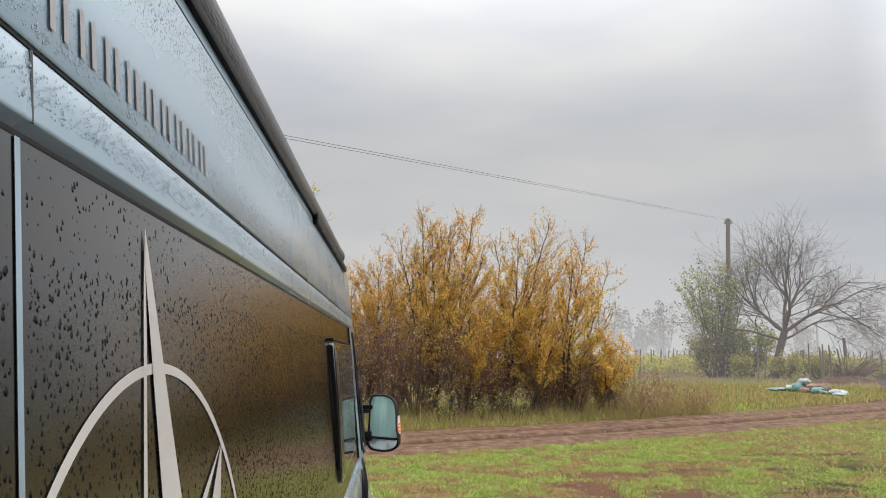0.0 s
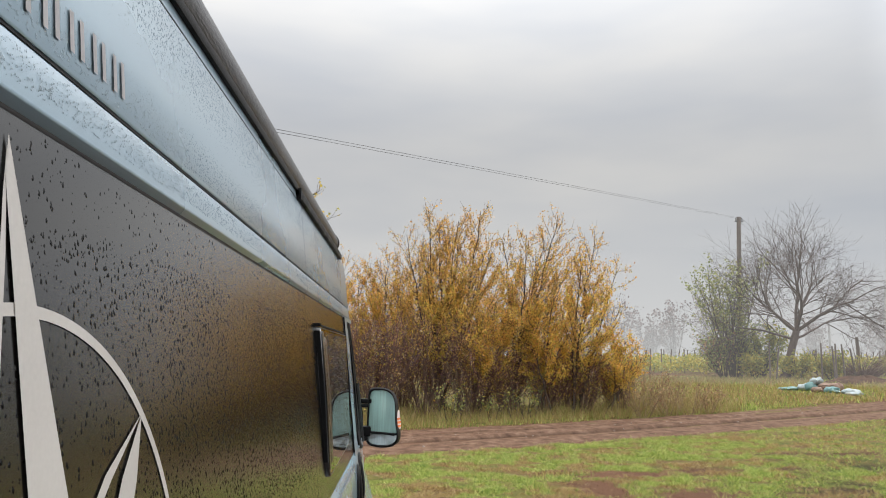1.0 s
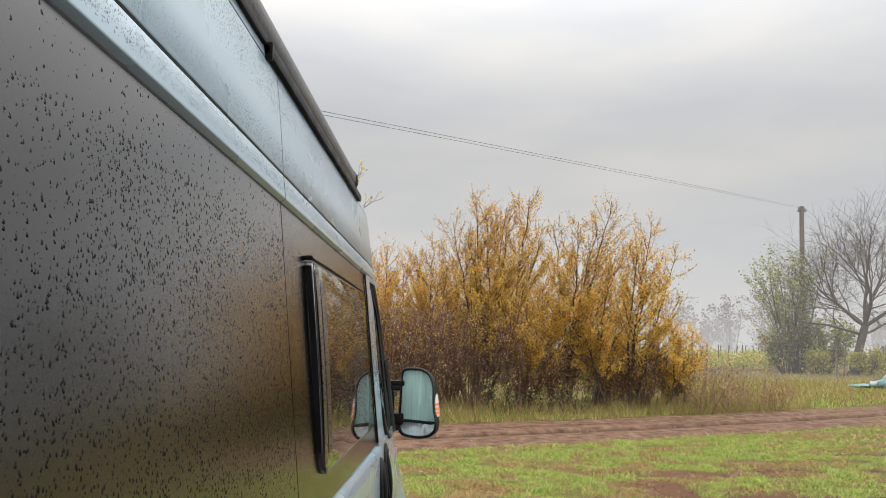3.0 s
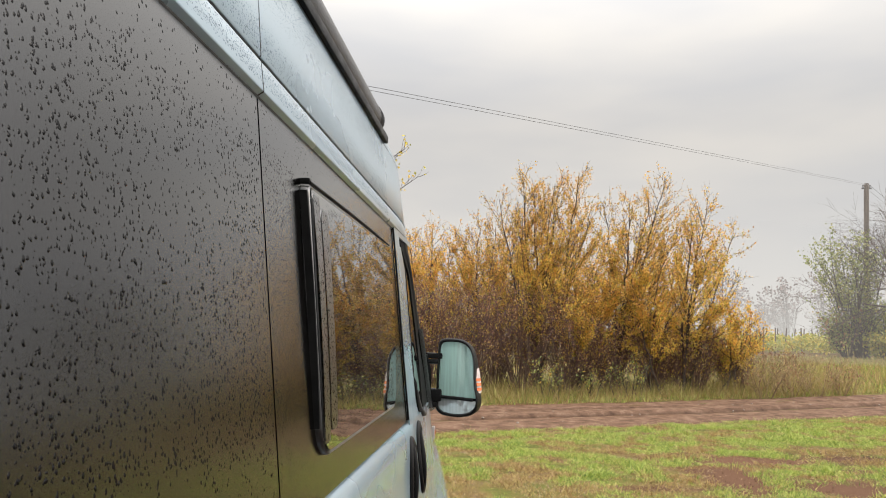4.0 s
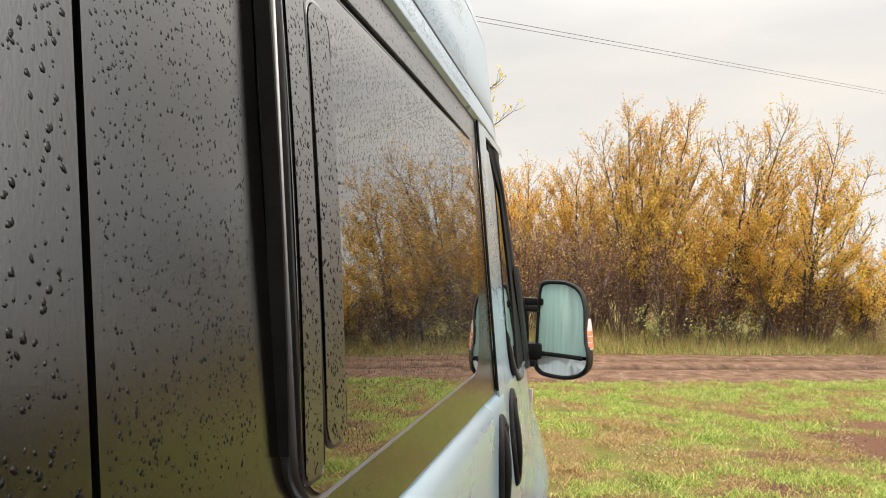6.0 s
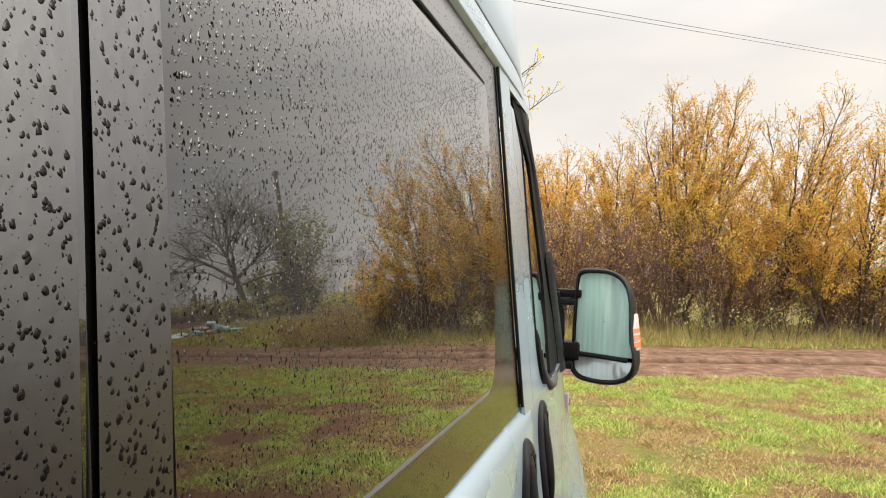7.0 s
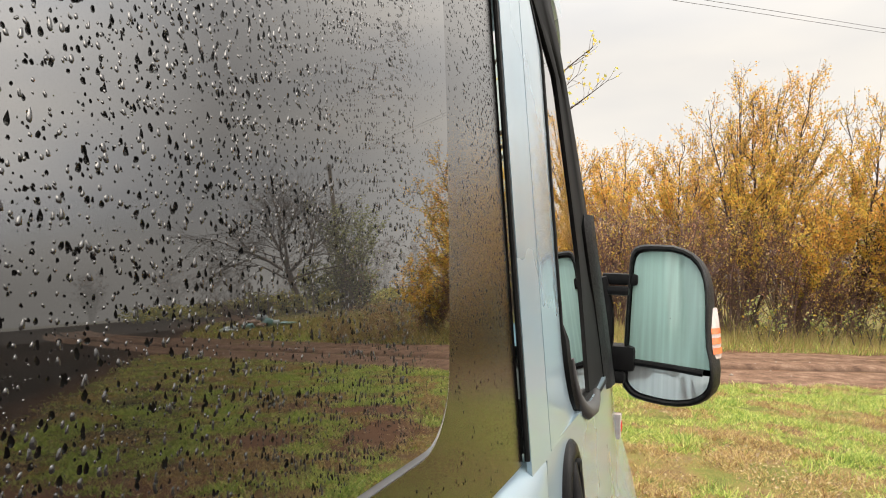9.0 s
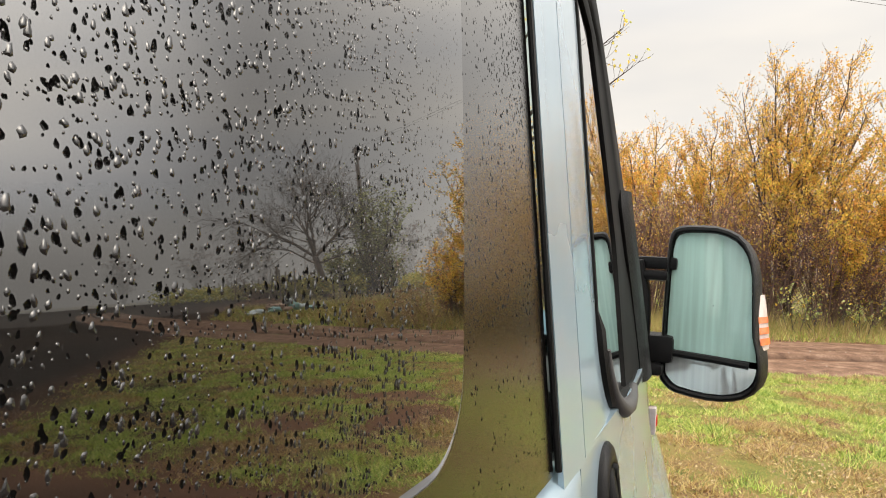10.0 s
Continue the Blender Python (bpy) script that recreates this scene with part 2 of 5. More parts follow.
BARK_PALE = material("brown_walnut_bark", [(0.3, (0.085, 0.062, 0.050)), (0.7, (0.165, 0.125, 0.105))], rough=0.9, scale=6, fine=40, bump=0.6, stretch=(1, 1, 0.3))
BARK_RED = material("reddish_twigs", [(0.3, (0.13, 0.075, 0.068)), (0.7, (0.28, 0.18, 0.155))], rough=0.85, scale=7, fine=40)
POLE_MAT = material("weathered_pole", [(0.3, (0.13, 0.105, 0.09)), (0.7, (0.21, 0.175, 0.15))], rough=0.9, scale=4, fine=40, bump=0.5, stretch=(1, 1, 0.12))
METAL = material("dull_galvanised_metal", [(0.3, (0.16, 0.16, 0.165)), (0.7, (0.26, 0.26, 0.265))], rough=0.5, metal=0.6, scale=8, fine=80)
CABLE = material("black_cable", [(0.3, (0.03, 0.03, 0.032)), (0.7, (0.05, 0.05, 0.052))], rough=0.6)
SACK_WHITE = material("pale_plastic_sack", [(0.3, (0.28, 0.34, 0.35)), (0.7, (0.50, 0.56, 0.56))], rough=0.45, scale=3, fine=25, bump=0.5)
SACK_TEAL = material("turquoise_plastic_sack", [(0.3, (0.11, 0.24, 0.25)), (0.7, (0.24, 0.40, 0.39))], rough=0.45, scale=3, fine=25, bump=0.5)
SACK_BROWN = material("brown_paper_sack", [(0.3, (0.22, 0.14, 0.10)), (0.7, (0.36, 0.25, 0.19))], rough=0.7, scale=3, fine=25, bump=0.5)
STONE = material("brownish_stone", [(0.3, (0.17, 0.13, 0.11)), (0.7, (0.30, 0.25, 0.21))], rough=0.85, scale=10, fine=60, bump=0.4)


def ground_material():
    """Lawn soil and short turf; bare spots follow the mesh attribute 'bare', far pasture is paler."""
    m = material("turf", [(0.30, (0.07, 0.085, 0.02)), (0.45, (0.14, 0.135, 0.036)), (0.55, (0.18, 0.13, 0.05)), (0.66, (0.115, 0.066, 0.036))], rough=0.9, scale=2.4, detail=14, fine=45, bump=1.0)
    n, l = m.node_tree.nodes, m.node_tree.links
    p = n["Principled BSDF"]
    turf = p.inputs["Base Color"].links[0].from_socket
    at = n.new("ShaderNodeAttribute")
    at.attribute_name = "bare"
    nz = n.new("ShaderNodeTexNoise")
    nz.inputs["Scale"].default_value, nz.inputs["Detail"].default_value = 13.0, 9.0
    earth = n.new("ShaderNodeValToRGB")
    earth.color_ramp.elements[0].position, earth.color_ramp.elements[0].color = 0.3, (0.045, 0.022, 0.013, 1)
    earth.color_ramp.elements[1].position, earth.color_ramp.elements[1].color = 0.7, (0.15, 0.078, 0.046, 1)
    l.new(nz.outputs["Fac"], earth.inputs["Fac"])
    soft = n.new("ShaderNodeMath")
    soft.operation = "MULTIPLY_ADD"
    soft.inputs[1].default_value = 2.4
    l.new(nz.outputs["Fac"], soft.inputs[0])
    l.new(at.outputs["Fac"], soft.inputs[2])
    rng = n.new("ShaderNodeMapRange")
    rng.inputs["From Min"].default_value, rng.inputs["From Max"].default_value = 1.46, 1.82
    l.new(soft.outputs[0], rng.inputs["Value"])
    mx = n.new("ShaderNodeMix")
    mx.data_type = "RGBA"
    l.new(rng.outputs["Result"], mx.inputs["Factor"])
    l.new(turf, mx.inputs["A"])
    l.new(earth.outputs["Color"], mx.inputs["B"])
    # near-black tint put into the soil where the van's side mirrors it
    dim_at, dim_mix = n.new("ShaderNodeAttribute"), n.new("ShaderNodeMix")
    dim_at.attribute_name = "reflection_dim"
    dim_mix.data_type = "RGBA"
    dim_ramp = n.new("ShaderNodeValToRGB")
    dim_ramp.color_ramp.elements[0].position, dim_ramp.color_ramp.elements[0].color = 0.35, (0.009, 0.007, 0.005, 1)
    dim_ramp.color_ramp.elements[1].position, dim_ramp.color_ramp.elements[1].color = 0.7, (0.034, 0.021, 0.014, 1)
    l.new(nz.outputs["Fac"], dim_ramp.inputs["Fac"])
    l.new(dim_at.outputs["Fac"], dim_mix.inputs["Factor"])
    l.new(mx.outputs["Result"], dim_mix.inputs["A"])
    l.new(dim_ramp.outputs["Color"], dim_mix.inputs["B"])
    l.new(dim_mix.outputs["Result"], p.inputs["Base Color"])
    return m


TURF = ground_material()
for earthy in (TURF, SOIL_ROAD, SOIL):
    earthy.node_tree.nodes["Principled BSDF"].inputs["Specular IOR Level"].default_value = 0.1
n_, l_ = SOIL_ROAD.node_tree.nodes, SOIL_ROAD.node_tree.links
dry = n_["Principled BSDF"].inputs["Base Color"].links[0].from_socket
# darkens the ruts: damp soil, and the shade of their lips painted in
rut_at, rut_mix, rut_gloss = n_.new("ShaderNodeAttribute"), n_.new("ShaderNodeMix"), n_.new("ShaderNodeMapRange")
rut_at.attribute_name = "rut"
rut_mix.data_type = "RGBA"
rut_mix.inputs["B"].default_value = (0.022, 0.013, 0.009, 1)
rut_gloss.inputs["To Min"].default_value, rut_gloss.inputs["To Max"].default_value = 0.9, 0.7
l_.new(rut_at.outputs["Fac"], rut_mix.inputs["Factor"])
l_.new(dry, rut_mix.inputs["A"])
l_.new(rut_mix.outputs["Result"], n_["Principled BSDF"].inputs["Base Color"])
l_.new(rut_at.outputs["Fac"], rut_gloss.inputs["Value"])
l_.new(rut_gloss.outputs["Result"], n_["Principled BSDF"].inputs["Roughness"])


# ---- building helpers ----
class Geo:
    """Collects points and faces for one mesh."""

    def __init__(self):
        self.v, self.f = [], []

    def add(self, verts, faces):
        o = len(self.v)
        self.v.extend(tuple(p) for p in verts)
        self.f.extend(tuple(i + o for i in q) for q in faces)
        return self

    def box(self, a, b, bevel=0.0):
        if bevel <= 0:
            x0, y0, z0, x1, y1, z1 = *a, *b
            vs = [(x, y, z) for x in (x0, x1) for y in (y0, y1) for z in (z0, z1)]
            return self.add(vs, [(0, 1, 3, 2), (4, 6, 7, 5), (0, 4, 5, 1), (2, 3, 7, 6), (0, 2, 6, 4), (1, 5, 7, 3)])
        bm = bmesh.new()
        bmesh.ops.create_cube(bm, size=1)
        for q in bm.verts:
            q.co = Vector([(a[i] + b[i]) / 2 + q.co[i] * (b[i] - a[i]) for i in range(3)])
        bmesh.ops.bevel(bm, geom=bm.edges[:], offset=bevel, segments=2, affect="EDGES", profile=0.6)
        bm.verts.index_update()
        self.add([q.co for q in bm.verts], [[q.index for q in fc.verts] for fc in bm.faces])
        bm.free()
        return self

    def grid(self, rows, close=False):
        """Rows of equal length become quads."""
        n, m = len(rows), len(rows[0])
        fs = [(i * m + j, i * m + j + 1, (i + 1) * m + j + 1, (i + 1) * m + j) for i in range(n - 1) for j in range(m - 1)]
        if close:
            fs += [(i * m + m - 1, i * m, (i + 1) * m, (i + 1) * m + m - 1) for i in range(n - 1)]
        return self.add([p for r in rows for p in r], fs)

    def tube(self, pts, radii, sides=5, caps=True):
        rows, n = [], len(pts)
        for i, p in enumerate(pts):
            a, b = pts[max(i - 1, 0)], pts[min(i + 1, n - 1)]
            d = (Vector(b) - Vector(a)).normalized()
            u = d.orthogonal().normalized() if i == 0 else (u - d * u.dot(d)).normalized()
            w = d.cross(u)
            r = radii[i] if hasattr(radii, "__len__") else radii
            rows.append([Vector(p) + (u * math.cos(k * 6.2832 / sides) + w * math.sin(k * 6.2832 / sides)) * r for k in range(sides)])
        o = len(self.v)
        self.grid(rows, True)
        if caps:
            self.f.append(tuple(o + k for k in range(sides))[::-1])
            self.f.append(tuple(o + (n - 1) * sides + k for k in range(sides)))
        return self

    def lathe(self, profile, centre, axis="x", sides=40):
        """profile: (radius, along) pairs, turned about an axis through centre."""
        rows = []
        for r, a in profile:
            row = []
            for k in range(sides):
                c, s = math.cos(k * 6.28318 / sides) * r, math.sin(k * 6.28318 / sides) * r
                d = {"x": (a, c, s), "y": (c, a, s), "z": (c, s, a)}[axis]
                row.append((centre[0] + d[0], centre[1] + d[1], centre[2] + d[2]))
            rows.append(row)
        return self.grid(rows, True)

    def slab(self, outline, depth, shift):
        """A flat outline of (y, z) on the side, thickened: shift(y, z, d) gives the place at depth d (0 outer, 1 inner); depth: list of (d, inset)."""
        c = (sum(p[0] for p in outline) / len(outline), sum(p[1] for p in outline) / len(outline))
        rows = []
        for d, inset in depth:
            row = []
            for y, z in outline:
                k = math.hypot(y - c[0], z - c[1])
                s = max(0.0, 1 - inset / k)
                row.append(shift(c[0] + (y - c[0]) * s, c[1] + (z - c[1]) * s, d))
            rows.append(row)
        o = len(self.v)
        m = len(outline)
        self.grid([r[::-1] for r in rows], True)
        self.f.append(tuple(o + k for k in range(m))[::-1])
        return self


def mesh_of(name, geo, mat, smooth=True):
    me = bpy.data.meshes.new(name)
    me.from_pydata([tuple(p) for p in geo.v], [], geo.f)
    for one in (mat if isinstance(mat, (list, tuple)) else [mat]):
        me.materials.append(one)
    if smooth:
        me.polygons.foreach_set("use_smooth", [True] * len(me.polygons))
        me.set_sharp_from_angle(angle=radians(38))
    me.update()
    return me


def part(name, geo, mat, parent=None, label="", smooth=True):
    ob = new(name, mesh_of(name, geo, mat, smooth))
    if parent is not None:
        ob.parent = parent
        ob.matrix_parent_inverse = parent.matrix_basis.inverted()
    return tagged(ob, label=label)


def thing(name, label, category, at=(0, 0, 0), group=""):
    ob = new(name)
    ob.empty_display_size = 0.1
    ob.matrix_basis = Matrix.Translation(at)
    return tagged(ob, label=label, category=category, group=group)


def quads_mesh(name, verts, per, mats, index=None):
    """Many small separate faces of `per` corners each, from an array."""
    n = len(verts) // per
    me = bpy.data.meshes.new(name)
    me.vertices.add(len(verts))
    me.vertices.foreach_set("co", np.asarray(verts, np.float32).ravel())
    me.loops.add(n * per)
    me.loops.foreach_set("vertex_index", np.arange(n * per, dtype=np.int32))
    me.polygons.add(n)
    me.polygons.foreach_set("loop_start", np.arange(0, n * per, per, dtype=np.int32))
    for one in mats:
        me.materials.append(one)
    if index is not None:
        me.polygons.foreach_set("material_index", np.asarray(index, np.int32))
    me.update(calc_edges=True)
    return me


def height(x, y):
    """The lie of the land: it climbs gently away from the van."""
    return 0.02 + 0.6 * math.tanh(x / 30) + 0.66 * math.tanh(y / 60)


def heights(x, y):
    return 0.02 + 0.6 * np.tanh(x / 30) + 0.66 * np.tanh(y / 60)


def road_mid(x):
    return 10.35 + 0.33 * x + 0.018 * x * abs(x) * 0.4


def bareness(x, y):
    """0 turf, 1 bare earth: trodden patches beside the van and along the track."""
    b = 0.0
    for cx, cy, rx, ry, a in ((3.0, 5.0, 0.42, 1.0, 0.6), (3.7, 6.2, 0.9, 0.28, 0.6), (4.9, 6.45, 0.7, 0.2, 0.5), (4.1, 4.5, 0.8, 0.4, 0.55), (6.9, 8.0, 1.0, 0.25, 0.5), (8.5, 8.0, 0.8, 0.22, 0.5), (1.7, 3.3, 0.7, 0.3, 0.36),
                              (2.2, 4.4, 0.8, 0.2, 0.36), (3.6, -0.3, 4.6, 2.5, 1.4), (2.5, -4.5, 4.5, 3.0, 1.4)):
        b = max(b, a * math.exp(-((x - cx) / rx) ** 2 - ((y - cy) / ry) ** 2) * 1.6)
    k = noise.noise(Vector((x * 0.9, y * 1.7, 3.1))) * 0.5 + noise.noise(Vector((x * 2.3, y * 3.9, 7.7))) * 0.4 + noise.noise(Vector((x * 6.1, y * 8.0, 1.7))) * 0.3
    e = abs(y - road_mid(x)) - 1.85
    edge = 0.45 * math.exp(-(max(e, 0) / 0.25) ** 2)
    # bare earth begins at the view's right edge, to darken what the van mirrors
    bare_right = 1.2 * max(0.0, min(1.0, (x - 0.66 * y - 4.3) / 1.5)) * (1.0 if math.hypot(x, y) < 60 else 0.0)
    return max(0.0, min(1.0, b + 0.34 * k + edge + bare_right))


def reflection_dim(x, y):
    """1 where soil is painted near-black to dim reflections: by the van, right of view."""
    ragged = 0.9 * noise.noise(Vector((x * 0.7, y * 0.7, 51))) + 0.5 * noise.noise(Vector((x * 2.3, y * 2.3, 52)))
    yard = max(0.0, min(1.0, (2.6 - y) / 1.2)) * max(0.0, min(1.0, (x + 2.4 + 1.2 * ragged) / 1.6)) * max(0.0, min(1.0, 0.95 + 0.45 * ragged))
    # starts where the view ends, so that mainly reflections show it
    dim_right = max(0.0, min(1.0, (x - 0.66 * y - 4.6) / 1.5))
    # lawn painted darker too, to dim it and its reflection
    dim_lawn = 0.75 * max(0.0, min(1.0, (x - 2.4 - 0.2 * y) / 2.6)) * max(0.0, min(1.0, (8.5 - y) / 2.0))
    return max(yard, dim_right, dim_lawn * max(0.0, min(1.0, 0.6 + 1.2 * noise.noise(Vector((x * 0.6, y * 0.9, 31)))))) * (1.0 if math.hypot(x, y) < 90 else 0.0)


# ---- setting ----
def axis_steps(fine_from, fine_to, step, reach, grow=1.22):
    out, s = [fine_from], step
    while out[0] > -reach:
        s *= grow
        out.insert(0, out[0] - s)
    v = fine_from
    while v < fine_to:
        v += step
        out.append(v)
    s = step
    while out[-1] < reach:
        s *= grow
        out.append(out[-1] + s)
    return out


gx, gy = axis_steps(-1.5, 12.0, 0.13, 700), axis_steps(-4.0, 13.5, 0.14, 700)
turf = Geo()
rows, bare = [], []
for yy in gy:
    row = []
    for xx in gx:
        near = -3 < xx < 14 and -9 < yy < 16
        d = abs(yy - road_mid(xx)) if near else 9
        z = height(xx, yy)
        if near:
            z += 0.018 * noise.noise(Vector((xx * 1.3, yy * 1.3, 0))) + 0.010 * noise.noise(Vector((xx * 4.0, yy * 4.0, 2)))
        elif yy > 0:
            z += 0.05 * noise.noise(Vector((xx * 0.15, yy * 0.15, 0)))
        row.append((xx, yy, z))
        bare.append(bareness(xx, yy) if near or xx > 0.66 * yy + 4 else 0.22 + 0.2 * noise.noise(Vector((xx * 0.3, yy * 0.3, 5))))
    rows.append(row)
turf.grid(rows)
ground = part("ground", turf, TURF)
tagged(ground, "patchy autumn grass with bare damp earth", "ground", kind="structure")
attr = ground.data.attributes.new("bare", "FLOAT", "POINT")
attr.data.foreach_set("value", bare)
ground.data.attributes.new("reflection_dim", "FLOAT", "POINT").data.foreach_set("value", [reflection_dim(xx, yy) for yy in gy for xx in gx])

# the earth track, with two wheel ruts and a ragged edge
track, rows, wet = Geo(), [], []
for i in range(-60, 241):
    xx = i * 0.16 if i > 0 else i * 0.6
    c = road_mid(xx)
    wob = 0.16 * noise.noise(Vector((xx * 0.9, 0, 1))) + 0.08 * noise.noise(Vector((xx * 3.1, 0, 9)))
    wob2 = 0.16 * noise.noise(Vector((xx * 0.8, 5, 1))) + 0.08 * noise.noise(Vector((xx * 2.7, 5, 9)))
    row = []
    for k in range(51):
        s = -1 + 2 * k / 50
        yy = c + (s * 1.95 + (wob if s < 0 else wob2) * abs(s))
        drift = 0.05 * noise.noise(Vector((xx * 0.35, 3, 3)))
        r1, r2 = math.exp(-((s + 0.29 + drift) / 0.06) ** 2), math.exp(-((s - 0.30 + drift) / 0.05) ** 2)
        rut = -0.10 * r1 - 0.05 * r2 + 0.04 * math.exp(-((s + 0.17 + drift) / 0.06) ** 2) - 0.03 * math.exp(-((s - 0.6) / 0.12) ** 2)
        # wet carries a dark band painted for the shade under the rut's lip
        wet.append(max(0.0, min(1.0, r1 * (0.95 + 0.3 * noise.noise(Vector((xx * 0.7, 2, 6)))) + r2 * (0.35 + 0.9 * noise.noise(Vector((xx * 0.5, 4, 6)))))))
        crumb = 0.010 * noise.noise(Vector((xx * 2.2, yy * 2.2, 4))) + 0.008 * noise.noise(Vector((xx * 9, yy * 9, 4)))
        edge = 0.055 * (1 - abs(s) ** 6) - 0.035
        row.append((xx, yy, height(xx, yy) + edge + rut + crumb + 0.02))
    rows.append(row)
track.grid(rows)
road = tagged(part("road", track, SOIL_ROAD), "rutted damp red-brown earth track", "track", kind="structure")
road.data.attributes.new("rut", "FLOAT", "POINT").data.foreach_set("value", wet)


def haze_ring(radius, tall, dense, colour):
    """A glowing ring painting pale fog: thick at the ground and gone at its top."""
    m = bpy.data.materials.new("glowing_haze")
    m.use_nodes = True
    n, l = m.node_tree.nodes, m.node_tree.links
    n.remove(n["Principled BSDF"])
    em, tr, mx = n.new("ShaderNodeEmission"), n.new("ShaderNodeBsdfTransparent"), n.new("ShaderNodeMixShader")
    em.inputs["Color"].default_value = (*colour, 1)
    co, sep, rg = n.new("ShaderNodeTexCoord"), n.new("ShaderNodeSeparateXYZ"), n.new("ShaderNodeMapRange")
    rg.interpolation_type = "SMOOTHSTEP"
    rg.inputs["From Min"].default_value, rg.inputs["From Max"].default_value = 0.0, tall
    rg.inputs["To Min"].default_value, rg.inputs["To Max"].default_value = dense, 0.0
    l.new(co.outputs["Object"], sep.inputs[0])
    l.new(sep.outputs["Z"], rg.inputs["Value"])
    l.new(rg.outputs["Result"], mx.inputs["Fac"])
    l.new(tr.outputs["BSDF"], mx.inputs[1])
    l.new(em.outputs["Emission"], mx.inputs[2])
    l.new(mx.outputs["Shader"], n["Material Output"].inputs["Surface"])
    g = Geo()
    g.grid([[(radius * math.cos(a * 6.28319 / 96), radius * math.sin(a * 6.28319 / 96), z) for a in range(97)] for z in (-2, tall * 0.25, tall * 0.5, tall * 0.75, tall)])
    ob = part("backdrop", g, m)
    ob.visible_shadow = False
    return tagged(ob, "glowing see-through ring painting fog over what lies behind", "backdrop", kind="structure")


# painted haze; the nearest ring hangs 37 m off, in front of the walnut
haze_ring(37, 34, 0.14, (0.67, 0.665, 0.65))
haze_ring(88, 16, 0.72, (0.66, 0.67, 0.67))
haze_ring(170, 40, 0.97, (0.68, 0.69, 0.70))


# ---- the camper van ----
def lean(z, off=0.0):
    """The side of the van above the shoulder leans inwards."""
    return off - 0.115 * (z - 1.41)


LOW = ((0.28, -0.05), (0.36, 0.0), (0.46, 0.03), (0.62, 0.042), (0.9, 0.044), (1.1, 0.040), (1.22, 0.036), (1.30, 0.032), (1.345, 0.026), (1.368, 0.018), (1.380, 0.006), (1.384, -0.006))


def low_profile(z):
    for (z0, x0), (z1, x1) in zip(LOW, LOW[1:]):
        if z <= z1:
            return x0 + (x1 - x0) * max(0, z - z0) / (z1 - z0)
    return lean(z, 0.012)


def taper(y):
    c = 0.085 * (max(0.0, y + 0.6) / 1.1) ** 2
    if y > 0.45:
        k = min(1.0, (y - 0.45) / 0.63)
        c += 0.55 * (1 - math.sqrt(max(0.0, 1 - k * k)))
    return c


def skin(y, z):
    """How far out the right-hand side of the van lies."""
    bulge = 0.075 * math.exp(-((y - 0.28) / 0.42) ** 4) * max(0.0, min(1.0, (1.13 - z) / 0.25)) ** 0.7
    low, w = low_profile(z), max(0.0, min(1.0, (y + 0.95) / 0.05))
    if w and z > 1.05:
        k = min(1.0, (z - 1.05) / 0.334)
        low += w * (0.041 - 0.029 * k * k * (3 - 2 * k) - low)
    return low - taper(y) * (1 + 0.7 * max(0.0, z - 1.3)) + bulge


MID = -1.0


def both(rows):
    """The same rows on the other side of the van."""
    return [[(2 * MID - p[0], p[1], p[2]) for p in r] for r in rows]


def sheet(fn, us, vs, depth=0.014):
    """A pressed panel: a grid with its rim turned in."""
    rows = [[fn(u, v) for v in vs] for u in us]
    rows = [[(p[0] - depth, p[1], p[2]) for p in rows[0]]] + rows + [[(p[0] - depth, p[1], p[2]) for p in rows[-1]]]
    rows = [[(r[0][0] - depth, r[0][1], r[0][2])] + r + [(r[-1][0] - depth, r[-1][1], r[-1][2])] for r in rows]
    return Geo().grid([r[::-1] for r in rows])


def span(a, b, n):
    return [a + (b - a) * i / n for i in range(n + 1)]


WHEELS = (0.20, -3.84)


def sill(y):
    """The lower edge of the side, arched over the wheels."""
    z = 0.30
    for c in WHEELS:
        d = 0.43 ** 2 - (y - c) ** 2
        if d > 0:
            z = max(z, 0.33 + math.sqrt(d))
    return z


van = thing("camper_van", "ice-blue camper van with matte black side panels, wet with rain", "camper van", (MID, -2.0, 0.0))

ZL = span(0, 1, 26)


def low_point(y, k):
    z = sill(y) + (1.384 - sill(y)) * (1 - (1 - k) ** 1.35)
    return (skin(y, z), y, z)


part("body", sheet(low_point, span(-5.1, -2.508, 50), ZL), PAINT, van, "ice-blue lower side of the van")
part("body", Geo().grid([r[::-1] for r in both([[low_point(y, k) for k in ZL] for y in span(-5.1, -2.5, 50)])]), PAINT, van)
part("front_wing", sheet(low_point, span(0.036, 1.08, 40), ZL), PAINT, van, "bulging ice-blue front wing")
part("front_wing", Geo().grid([r[::-1] for r in both([[low_point(y, k) for k in ZL] for y in span(0.036, 1.08, 40)])]), PAINT, van)

# the recess behind the black panels, and the dark inside
part("inner_shell", Geo().box((-1.96, -5.06, 0.36), (-0.095, -1.02, 2.14)).box((-1.93, -1.02, 0.36), (-0.07, 0.62, 1.2)), INSIDE, van, "dark closed inside of the van")
core = Geo()
core.grid([[(lean(z, -0.0035), y, z) for z in span(1.37, 2.12, 6)] for y in (-5.08, -2.53)])
core.grid([[(lean(z, 0.004), y, z) for z in span(1.37, 2.125, 6)] for y in (-0.985, -0.90)])
core.grid([[(lean(z, -0.02), y, z) for z in (2.125, 1.37)] for y in (-0.985, -1.0)])
core.grid(both([[(lean(z, 0.0), y, z) for z in span(1.37, 2.13, 6)][::-1] for y in (-5.08, -0.9)]))
part("side_wall", core, PAINT, van)
